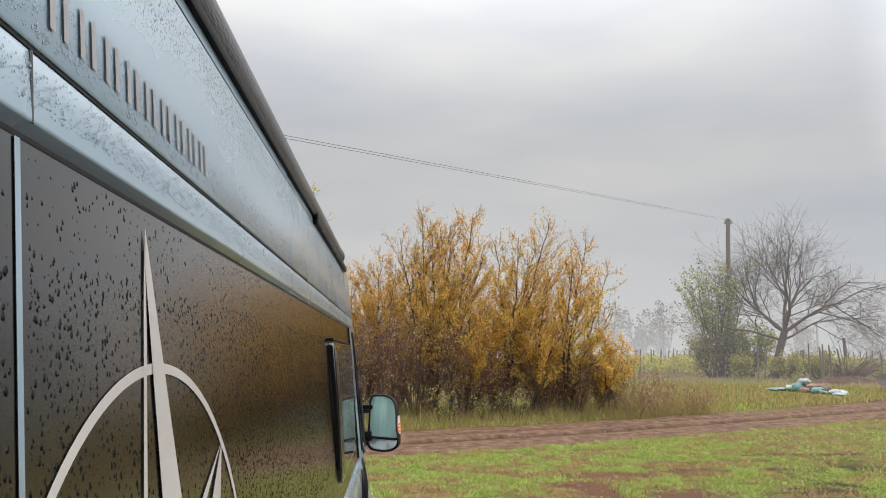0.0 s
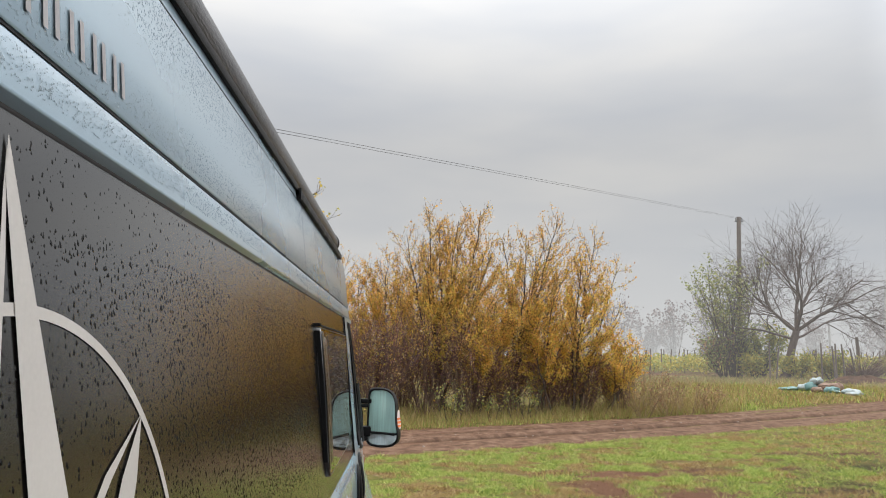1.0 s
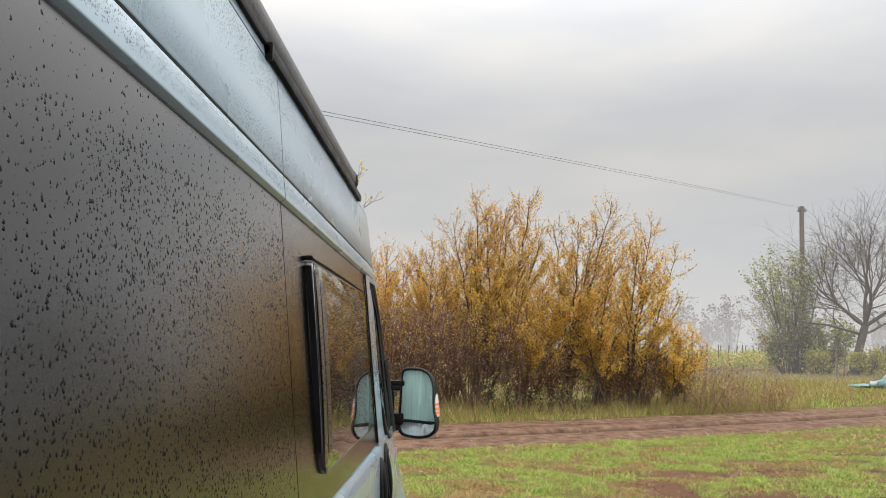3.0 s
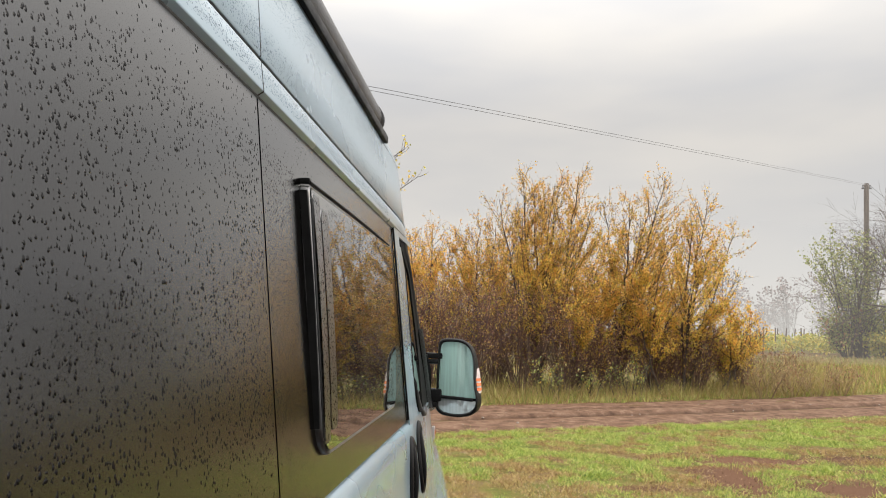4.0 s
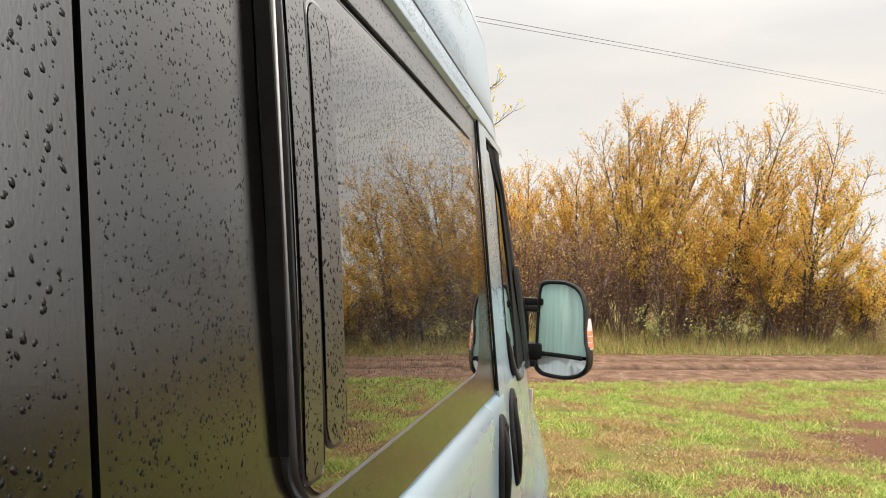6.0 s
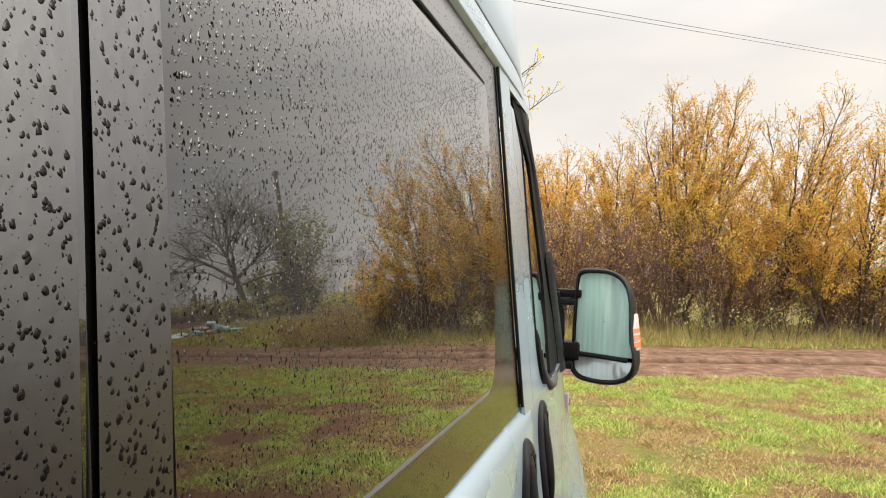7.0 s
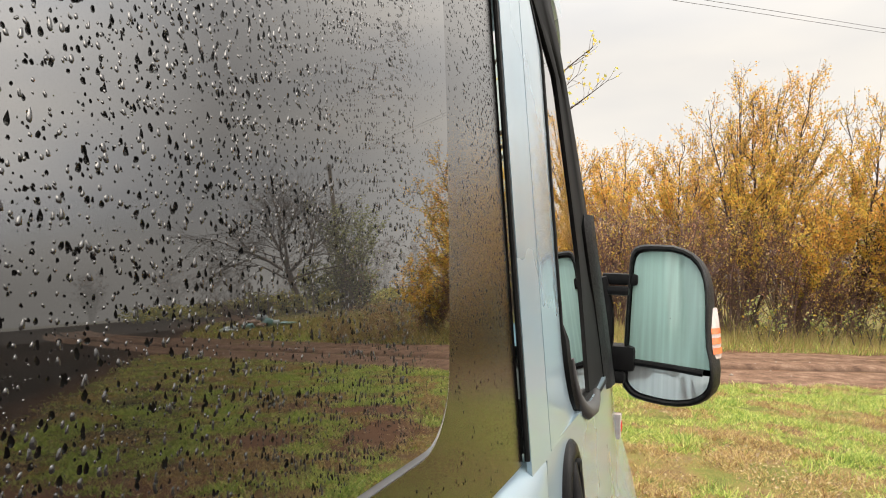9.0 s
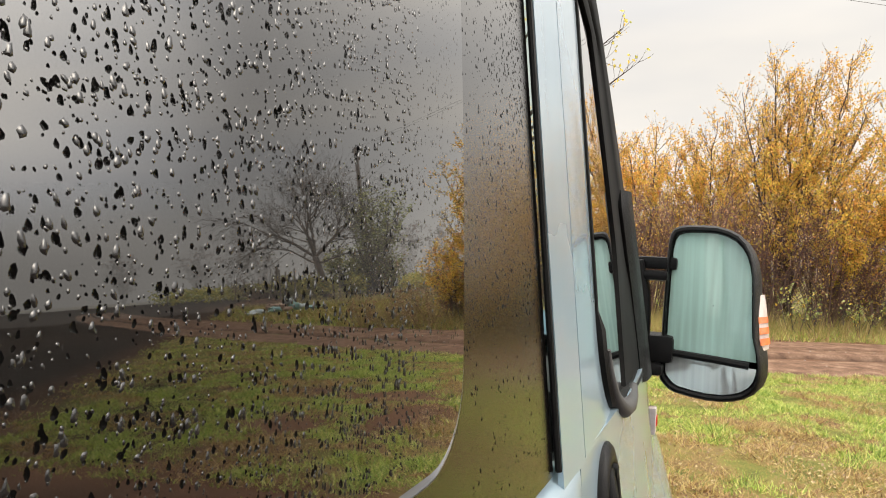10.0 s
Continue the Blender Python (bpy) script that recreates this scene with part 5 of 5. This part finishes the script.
# rough fence posts in front of the vines
for i, (px, py, tall, dx) in enumerate(((22.7, 38.2, 2.3, 0.05), (23.2, 38.4, 2.0, 0.25), (25.6, 37.5, 2.3, 0.02), (26.6, 37.8, 2.1, -0.10), (24.2, 33.8, 2.2, 0.03), (26.6, 36.8, 2.2, -0.12), (29.6, 40.4, 2.0, -0.3), (28.2, 39.5, 1.8, 0.05))):
    fp = thing("fence_post", "weathered wooden fence post, leaning a little", "fence post", (px, py, height(px, py)), "vineyard fence posts")
    z = height(px, py)
    part("post", Geo().tube([(px, py, z - 0.1), (px + dx * 0.5, py, z + tall * 0.5), (px + dx, py, z + tall)], [0.055, 0.05, 0.045], 7), POLE_MAT, fp)
plant("hedge_bush", "low yellow vines and weeds along the fence", "bush", (25.2, 39.4), 431, 16, 2.0, 0.8, (0, 0), 0.18, 1500, (LEAF_VINE, LEAF_GREEN), rust_pick, BARK, (6, 0.3), 2, 0.0, 0.1, "", 0.02, 0.05, 0.4)
plant("hedge_bush", "low yellow vines and weeds along the fence", "bush", (27.6, 39.8), 432, 16, 1.9, 0.8, (0, 0), 0.18, 1400, (LEAF_VINE, LEAF_GREEN), rust_pick, BARK, (6, 0.3), 2, 0.0, 0.1, "", 0.02, 0.05, 0.4)
plant("hedge_bush", "low yellow vines and weeds along the fence", "bush", (22.9, 40.6), 433, 14, 1.8, 0.8, (0, 0), 0.18, 1000, (LEAF_VINE, LEAF_GREEN), rust_pick, BARK, (6, 0.3), 2, 0.0, 0.1, "", 0.02, 0.05, 0.4)

# far trees in the fog
for i, (tx, ty, tall) in enumerate(((33, 104, 11), (37, 101, 8), (42, 104, 10), (47, 103, 11), (52, 101, 7), (61, 99, 8), (28, 102, 8), (70, 95, 9), (79, 91, 10), (88, 84, 9))):
    plant("far_tree", "grey leafless tree in the fog", "tree", (tx, ty), 450 + i, 8, tall, 0.42, (0, 0), 0.4, 700, (BARK_RED,), None, BARK, (10, 0.34), 4, 0.0, 0.1, "far trees in the fog", 0.12, 0.06, 1.1)


# ---- poles and wires ----
def pole(at, tall, slant, arms=True):
    z = height(*at) - 0.1
    t = thing("utility_pole", "weathered wooden utility pole with a small crossarm" if arms else "short leaning wooden pole in the fog", "utility pole", (at[0], at[1], z + 0.1))
    top = Vector((at[0] + slant * tall, at[1], z + tall))
    part("post", Geo().tube([(at[0], at[1], z), Vector((at[0], at[1], z)).lerp(top, 0.5), top], [0.19, 0.17, 0.145], 12), POLE_MAT, t)
    ends = []
    if arms:
        arm = part("crossarm", Geo().box((top.x - 0.30, top.y - 0.05, top.z - 0.36), (top.x + 0.30, top.y + 0.05, top.z - 0.26), 0.015), METAL, t)
        for s in (-0.22, 0.22):
            part("insulator", Geo().lathe([(0.001, 0.18), (0.035, 0.17), (0.045, 0.12), (0.03, 0.09), (0.05, 0.05), (0.02, 0.0), (0.015, -0.04)], (top.x + s, top.y, top.z - 0.24), "z", 10), METAL, arm)
            ends.append(Vector((top.x + s, top.y, top.z - 0.10)))
    return ends


tops = pole((23.54, 43.9), 11.41, 0.0385)
pole((44.0, 62.0), 3.4, -0.03, False)
pole((62, 96), 6.5, 0.0, False)

# unseen short pole, added only to carry the wires' far ends
far_tops = pole((-26.36, -18.27), 2.48 - height(-26.36, -18.27), 0.0)


def wire(a, b, sag, r):
    a, b = Vector(a), Vector(b)
    pts = [a.lerp(b, k) - Vector((0, 0, sag * 4 * k * (1 - k))) for k in span(0, 1, 60)]
    t = thing("overhead_wire", "thin dark overhead wire strung from the pole", "wire", a, "overhead wires")
    part("cable", Geo().tube(pts, r, 5), CABLE, t)


# low far end and slight upward bow fit the camera's view
for e, f in zip(tops, far_tops):
    wire(e, f, -0.08, 0.006)
for e in tops:
    wire(e, e + Vector((22, 26, 0.0)), 0.8, 0.008)


# ---- heap of sacks by the track ----
def sack(x, y, w, l, h, turn, mat, label, seed, lift=0.0):
    rng = np.random.default_rng(seed)
    g, rows_ = Geo(), []
    z0 = height(x, y) + lift
    for i in range(17):
        t = -1 + 2 * i / 16
        e = math.sqrt(max(0.0, 1 - abs(t) ** 3.2)) * 0.93 + 0.07
        row = []
        for k in range(16):
            a = k * 6.2832 / 16
            c, s = math.cos(a), math.sin(a)
            q = 1 + 0.45 * noise.noise(Vector((t * 2.2, c * 1.3 + seed, s * 1.3 + seed * 3.3))) + 0.22 * noise.noise(Vector((t * 6.0, c * 3.5 + seed, s * 3.5)))
            row.append((t * l / 2, math.cos(a) * w / 2 * e * q, h / 2 + math.sin(a) * h / 2 * e * q))
        rows_.append(row)
    c, s = math.cos(turn), math.sin(turn)
    rows_ = [[(x + p[0] * c - p[1] * s, y + p[0] * s + p[1] * c, z0 + p[2] - 0.02) for p in r] for r in rows_]
    g.grid(rows_, True)
    g.f += [tuple(range(16))[::-1], tuple(len(g.v) - 16 + k for k in range(16))]
    t = thing("sack", label, "sack", (x, y, z0), "heap of sacks by the track")
    part("bag", g, mat, t)


for i, (x, y, w, l, h, turn, mat, label, lift) in enumerate((
        (18.5, 26.8, 0.7, 1.1, 0.42, 0.3, SACK_WHITE, "crumpled pale plastic sack in a heap", 0.0), (17.9, 27.2, 0.5, 1.5, 0.22, 0.1, SACK_TEAL, "flat turquoise plastic sack on the grass", 0.0), (18.35, 26.3, 0.6, 0.8, 0.5, 1.0, SACK_TEAL, "full turquoise plastic sack in a heap", 0.05),
        (18.55, 26.2, 0.5, 0.7, 0.4, 0.2, SACK_WHITE, "full pale plastic sack on top of the heap", 0.42), (18.9, 25.7, 0.55, 1.2, 0.45, -0.6, SACK_BROWN, "brown paper sack leaning on the heap", 0.1), (18.5, 25.0, 0.6, 0.8, 0.36, 0.3, SACK_TEAL, "small turquoise plastic sack on the grass", 0.0),
        (18.9, 24.3, 0.55, 0.9, 0.30, -0.2, SACK_WHITE, "torn pale plastic sack on the grass", 0.0), (18.2, 25.6, 0.5, 0.7, 0.3, 0.7, SACK_BROWN, "small brown sack in the heap", 0.0), (18.6, 23.6, 0.4, 0.9, 0.18, -0.3, SACK_WHITE, "flat pale plastic sack", 0.0))):
    sack(x, y, w * 0.85, l * 0.85, h * 0.8, turn, mat, label, 500 + i, lift * 0.75)
mound = Geo()
mound.grid([[(25.5 + 2.6 * s * math.cos(a), 33.4 + 1.1 * s * math.sin(a), height(25.5, 33.4) - 0.04 + 0.42 * (1 - s ** 2) * (1 + 0.5 * noise.noise(Vector((math.cos(a) * 2, math.sin(a) * 2, s * 3))))) for a in span(0, 6.28319, 40)] for s in span(0.02, 1, 10)])
tagged(part("soil_mound", mound, SOIL), "low mound of dark dug soil", "soil", kind="stuff")


# ---- grass ----
def blades(name, label, n, area, tall, wide, mat, seed, keep, lean_out=0.5, kind="stuff"):
    rng = np.random.default_rng(seed)
    x, y = rng.uniform(area[0], area[2], n), rng.uniform(area[1], area[3], n)
    ok = np.array([keep(a, b, rng) for a, b in zip(x, y)])
    x, y = x[ok], y[ok]
    n = len(x)
    z = heights(x, y) - 0.01
    h = tall * rng.uniform(0.45, 1.25, n) * np.array([max(0.3, 1 + 1.1 * noise.noise(Vector((a * 3.1, b * 3.1, 40)))) for a, b in zip(x, y)])
    a, t = rng.uniform(0, 6.2832, n), rng.uniform(0, 6.2832, n)
    o = rng.uniform(0.1, lean_out, n) * h
    w = wide * rng.uniform(0.6, 1.4, n)
    p = np.stack([x, y, z], 1)
    s = np.stack([np.cos(a) * w, np.sin(a) * w, np.zeros(n)], 1)
    tip = p + np.stack([np.cos(t) * o, np.sin(t) * o, h], 1)
    v = np.stack([p - s, p + s, tip], 1).reshape(-1, 3)
    ob = new(name, quads_mesh(name, v, 3, (mat,)))
    return tagged(ob, label, "grass", kind=kind)


def on_lawn(x, y, rng):
    if y > road_mid(x) - 1.9 + 0.25 * noise.noise(Vector((x * 1.4, 1, 2))):
        return False
    if -2.05 < x < 0.02 and y < 1.0:
        return False
    return rng.uniform(0, 1) > max(bareness(x, y) * 1.35 - 0.06, 0.85 * reflection_dim(x, y))


def past_road(x, y, rng):
    e = y - road_mid(x) - 1.8 - 0.25 * noise.noise(Vector((x * 1.2, 7, 2)))
    return e > 0 and rng.uniform(0, 1) < 0.35 + 0.5 * noise.noise(Vector((x * 0.8, y * 0.8, 3))) + 0.3 * min(e, 1.5)


def dryness(x, y):
    """Above 0 the turf is withered, below it is fresh."""
    k = 0.9 * noise.noise(Vector((x * 0.9, y * 1.5, 11))) + 0.8 * noise.noise(Vector((x * 2.4, y * 3.2, 4))) + 0.5 * noise.noise(Vector((x * 7.0, y * 8.0, 14)))
    for cx, cy, r in ((-0.1, 3.6, 0.4), (0.9, 3.9, 0.4), (0.5, 4.7, 0.35), (1.9, 4.6, 0.5), (0.0, 4.3, 0.3)):
        k += 0.7 * math.exp(-((x - cx) ** 2 + (y - cy) ** 2) / r ** 2)
    return k


def withered(x, y, rng):
    return on_lawn(x, y, rng) and rng.uniform(0, 1) < 0.35 + 2.2 * dryness(x, y)


def fresh(x, y, rng):
    return on_lawn(x, y, rng) and rng.uniform(0, 1) < 0.55 - 1.8 * dryness(x, y)


blades("lawn_grass", "short wet green grass in patches", 420000, (-2.5, 2.6, 7.5, 10.5), 0.045, 0.0055, BLADE, 601, fresh, 1.8)
blades("lawn_grass", "short wet green grass in patches", 110000, (5, 3.0, 20, 17.0), 0.05, 0.009, BLADE, 602, fresh, 1.8)
blades("withered_grass", "flattened withered brown grass", 260000, (-2.5, 2.6, 7.5, 10.5), 0.032, 0.0055, BLADE_DRY, 611, withered, 2.6)
blades("withered_grass", "flattened withered brown grass", 60000, (5, 3.0, 20, 17.0), 0.04, 0.009, BLADE_DRY, 612, withered, 2.6)
blades("ground_litter", "brown straw and rotten leaves on bare earth", 30000, (-1.0, 2.6, 10.0, 10.0), 0.012, 0.005, BLADE_DRY, 614, lambda x, y, r: y < road_mid(x) - 1.9 and bareness(x, y) > 0.25, 4.0)


def tufted(x, y, rng):
    k = noise.noise(Vector((x * 5.0, y * 5.0, 21))) + 0.5 * noise.noise(Vector((x * 1.2, y * 1.2, 9)))
    return on_lawn(x, y, rng) and k > 0.22 and rng.uniform(0, 1) < 2.2 * (k - 0.1)


blades("grass_tufts", "longer yellow-green tufts in the lawn", 130000, (-2.5, 2.6, 7.5, 10.5), 0.085, 0.0055, BLADE, 621, lambda x, y, r: tufted(x, y, r) and dryness(x, y) < 0.1, 1.5)
blades("grass_tufts", "withered brown tufts in the lawn", 90000, (-2.5, 2.6, 9.5, 10.5), 0.06, 0.005, BLADE_DRY, 622, lambda x, y, r: on_lawn(x, y, r) and dryness(x, y) > 0.22, 1.8)
blades("trampled_grass", "sparse trampled grass beside the van", 9000, (0.05, -5.0, 6.0, 2.8), 0.045, 0.009, BLADE, 613, fresh, 1.8)
blades("verge_grass", "long dry yellow-green grass along the track", 60000, (-7, 8.5, 10.5, 17.5), 0.22, 0.007, STRAW, 603, past_road, 1.7)
blades("verge_grass", "short green grass along the track", 40000, (-7, 8.5, 14, 19), 0.15, 0.009, BLADE, 604, past_road, 0.9)
blades("dry_weeds", "tall straw-brown weeds at the end of the thicket", 9000, (5.8, 14.2, 10.6, 18.5), 0.5, 0.006, STRAW, 605, lambda x, y, r: past_road(x, y, r) and r.uniform(0, 1) < 1.2 - abs(x - 8) * 0.3, 1.0)
blades("dry_weeds", "tall dry weeds below the thicket", 20000, (-7, 12.2, 6.5, 16.3), 0.42, 0.006, STRAW, 606, lambda x, y, r: y - road_mid(x) > 2.4 and r.uniform(0, 1) < 0.55, 1.2)
blades("meadow_grass", "rough meadow grass behind the track", 14000, (8, 15, 34, 44), 0.16, 0.018, BLADE, 607, lambda x, y, r: y > road_mid(x) + 1.9 and x < 0.66 * y + 5, 0.9)
blades("meadow_grass", "rough dry meadow grass behind the track", 42000, (8, 17, 34, 44), 0.22, 0.016, STRAW, 608, lambda x, y, r: y > road_mid(x) + 2.2 and x < 0.66 * y + 5 and noise.noise(Vector((x * 0.3, y * 0.3, 8))) > -0.22, 1.2)

rng = np.random.default_rng(79)
lie = np.stack([rng.uniform(-1.5, 9.0, 26000), rng.uniform(2.6, 10.5, 26000)], 1)
lie = lie[[rng.uniform(0, 1) < 0.10 + 1.2 * dryness(a, b) and b < road_mid(a) - 1.7 for a, b in lie]]
lie = np.column_stack([lie, heights(lie[:, 0], lie[:, 1]) + rng.uniform(0.008, 0.03, len(lie))])
turn, size = rng.uniform(0, 6.2832, len(lie)), rng.uniform(0.012, 0.030, len(lie))
ahead = np.stack([np.cos(turn), np.sin(turn), rng.normal(0, 0.3, len(lie))], 1) * size[:, None]
across = np.stack([-np.sin(turn), np.cos(turn), rng.normal(0, 0.4, len(lie))], 1) * size[:, None] * 0.36
kites = np.stack([lie, lie + ahead * 0.45 + across, lie + ahead, lie + ahead * 0.45 - across], 1).reshape(-1, 3)
tagged(new("fallen_leaves", quads_mesh("fallen_leaves", kites, 4, (BROWNSTEM,))), "withered brown leaves lying in the wet grass", "fallen leaves", kind="stuff")

rng = np.random.default_rng(78)
clods = Geo()
for _ in range(7000):
    px, py = rng.uniform(0.3, 10.5), rng.uniform(3.0, 10.5)
    if py > road_mid(px) - 2.0 or rng.uniform(0, 1) > (bareness(px, py) - 0.28) * 3.0:
        continue
    s = rng.uniform(0.004, 0.013) * rng.uniform(0.5, 1)
    pz = height(px, py) + 0.3 * s
    vs = [(px + s * rng.uniform(0.6, 1.3) * a, py + s * rng.uniform(0.6, 1.3) * b, pz + s * 0.8 * c) for a, b, c in ((1, 0, 0), (0, 1, 0), (-1, 0, 0), (0, -1, 0), (0, 0, 1), (0, 0, -1))]
    clods.add(vs, [(0, 1, 4), (1, 2, 4), (2, 3, 4), (3, 0, 4), (1, 0, 5), (2, 1, 5), (3, 2, 5), (0, 3, 5)])
tagged(part("earth_clods", clods, SOIL, smooth=False), "loose clods of dark red earth", "earth", kind="stuff")

rng = np.random.default_rng(77)
pebbles = Geo()
for _ in range(70):
    px = rng.uniform(-3, 14)
    py = road_mid(px) + rng.normal(0, 0.8)
    s = rng.uniform(0.012, 0.04)
    pz = height(px, py) + 0.035
    vs = [(px + s * rng.uniform(0.6, 1.2) * a, py + s * rng.uniform(0.6, 1.2) * b, pz + s * 0.7 * c) for a, b, c in ((1, 0, 0), (0, 1, 0), (-1, 0, 0), (0, -1, 0), (0, 0, 1), (0, 0, -1))]
    pebbles.add(vs, [(0, 1, 4), (1, 2, 4), (2, 3, 4), (3, 0, 4), (1, 0, 5), (2, 1, 5), (3, 2, 5), (0, 3, 5)])
tagged(part("pebbles", pebbles, STONE), "small pale stones on the track", "stones", kind="stuff")


# ---- rain on the van ----
def drops(name, label, n, y0, y1, z0, z1, off, small, large, seed, skip=None, long=0.6, dense=None, face=on_side, sides=6, power=1.5, water=WATER_PAINT):
    """Beads of water: low domes, the larger ones drawn out downwards."""
    rng = np.random.default_rng(seed)
    y, z = rng.uniform(y0, y1, n), rng.uniform(z0, z1, n)
    ok = np.ones(n, bool)
    if dense is not None:
        ok &= np.array([rng.uniform(0, 1) < dense(a, b) for a, b in zip(y, z)])
    if skip is not None:
        ok &= ~np.array([skip(a, b) for a, b in zip(y, z)])
    y, z = y[ok], z[ok]
    n = len(y)
    r = small + (large - small) * rng.uniform(0, 1, n) ** power
    st = 1 + long * rng.uniform(0, 1, n) * np.clip((r - small) / (large - small) * 3, 0.2, 1)
    skew = rng.normal(0, 0.35, n)
    lump = rng.uniform(0.78, 1.22, (n, sides))
    K = sides
    a = np.arange(K) * 2 * np.pi / K + 0.2
    rings = []
    for rad, up in ((1.0, 0.0), (0.76, 0.24)):
        yy = y[:, None] + r[:, None] * rad * lump * np.cos(a) * (1 - 0.25 * np.clip(np.sin(a), 0, 1) * (st[:, None] - 1))
        zz = z[:, None] + r[:, None] * rad * lump * np.sin(a) * np.where(np.sin(a) > 0, st[:, None], 1.0)
        yy = yy + skew[:, None] * r[:, None] * np.sin(a) * 0.5
        xx = face(yy, zz, off - 0.0002)[0] + r[:, None] * up * 0.55
        rings.append(np.stack([xx, yy, zz], 2))
    tip = np.stack([face(y, z, off)[0] + r * 0.19, y, z - r * 0.1], 1)[:, None]
    v = np.concatenate(rings + [tip], 1)
    f = [(k, (k + 1) % K, K + (k + 1) % K) for k in range(K)] + [(k, K + (k + 1) % K, K + k) for k in range(K)] + [(K + k, K + (k + 1) % K, 2 * K) for k in range(K)]
    per = 2 * K + 1
    tri = (np.array(f, np.int32)[None] + (np.arange(n, dtype=np.int32) * per)[:, None, None]).reshape(-1)
    me = bpy.data.meshes.new(name)
    me.vertices.add(n * per)
    me.vertices.foreach_set("co", v.astype(np.float32).ravel())
    me.loops.add(len(tri))
    me.loops.foreach_set("vertex_index", tri)
    me.polygons.add(len(tri) // 3)
    me.polygons.foreach_set("loop_start", np.arange(0, len(tri), 3, dtype=np.int32))
    me.polygons.foreach_set("use_smooth", np.ones(len(tri) // 3, bool))
    me.materials.append(water)
    me.update(calc_edges=True)
    ob = new(name, me)
    return tagged(ob, label, "water drops", kind="stuff")


def in_window(y, z):
    return -2.31 < y < -1.232 and 1.452 < z < 2.03


def patchy(y, z):
    k = 0.62 + 0.55 * noise.noise(Vector((y * 3.0, z * 3.0, 2.0))) + 0.25 * noise.noise(Vector((y * 9.0, z * 5.0, 6.0)))
    return max(0.05, k * (1.0 if z < 2.02 else 0.25) * (0.35 if z < 1.55 else 1.0))


drops("water_drops", "rain beads on the matte black panel", 36000, -4.545, -2.515, 1.40, 2.096, 0.0002, 0.0008, 0.0025, 701, None, 1.1, patchy, on_side, 7, 1.6, WATER_DARK)
drops("water_drops", "rain beads on the black panel behind", 1200, -4.70, -4.566, 1.40, 2.096, 0.0002, 0.0008, 0.0030, 702, None, 0.8, patchy, on_side, 7, 1.6, WATER_DARK)
drops("water_drops", "rain beads on the sliding door panel", 42000, -2.495, -1.01, 1.395, 2.096, 0.0002, 0.0005, 0.0017, 703, in_window, 0.9, patchy, on_side, 7, 1.8, WATER_DARK)
drops("water_drops", "rain beads running down the smoked pane", 13000, -2.14, -1.262, 1.487, 1.985, PANE, 0.0006, 0.00150, 704, None, 1.5, lambda y, z: 0.3 + 0.45 * (z - 1.46) / 0.5 + 0.35 * (y + 2.18) / 0.9 + 0.3 * noise.noise(Vector((y * 6, z * 6, 1))), on_pane, 9, 1.5, WATER_PANE)
drops("water_drops", "fine spray on the smoked pane", 14000, -2.14, -1.265, 1.487, 1.985, PANE, 0.0003, 0.0008, 709, None, 1.0, lambda y, z: 0.15 + 0.8 * (y + 2.18) / 0.9, on_pane, 6, 1.3, WATER_PANE)
drops("water_drops", "rain beads on the rib of the pane", 900, -2.202, -2.153, 1.52, 1.96, PANE + 0.0016, 0.0006, 0.0022, 705, None, 1.0, None, on_pane, 8, 1.6, WATER_DARK)
drops("water_drops", "rain beads on the edge of the pane", 800, -2.253, -2.217, 1.50, 1.98, PANE + 0.0016, 0.0006, 0.0022, 708, None, 1.0, None, on_pane, 8, 1.6, WATER_DARK)
drops("water_drops", "fine rain beads on the ice-blue upper side", 52000, -4.65, -1.15, 2.180, 2.40, 0.0118, 0.0004, 0.0013, 706, None, 1.6, lambda y, z: 0.75 + 0.5 * noise.noise(Vector((y * 5, z * 5, 1))), water=WATER_PAINT)
drops("water_drops", "fine rain beads on the ice-blue rail", 6500, -4.65, -1.15, 2.125, 2.160, 0.0128, 0.0004, 0.0013, 707, None, 1.0, water=WATER_PAINT)
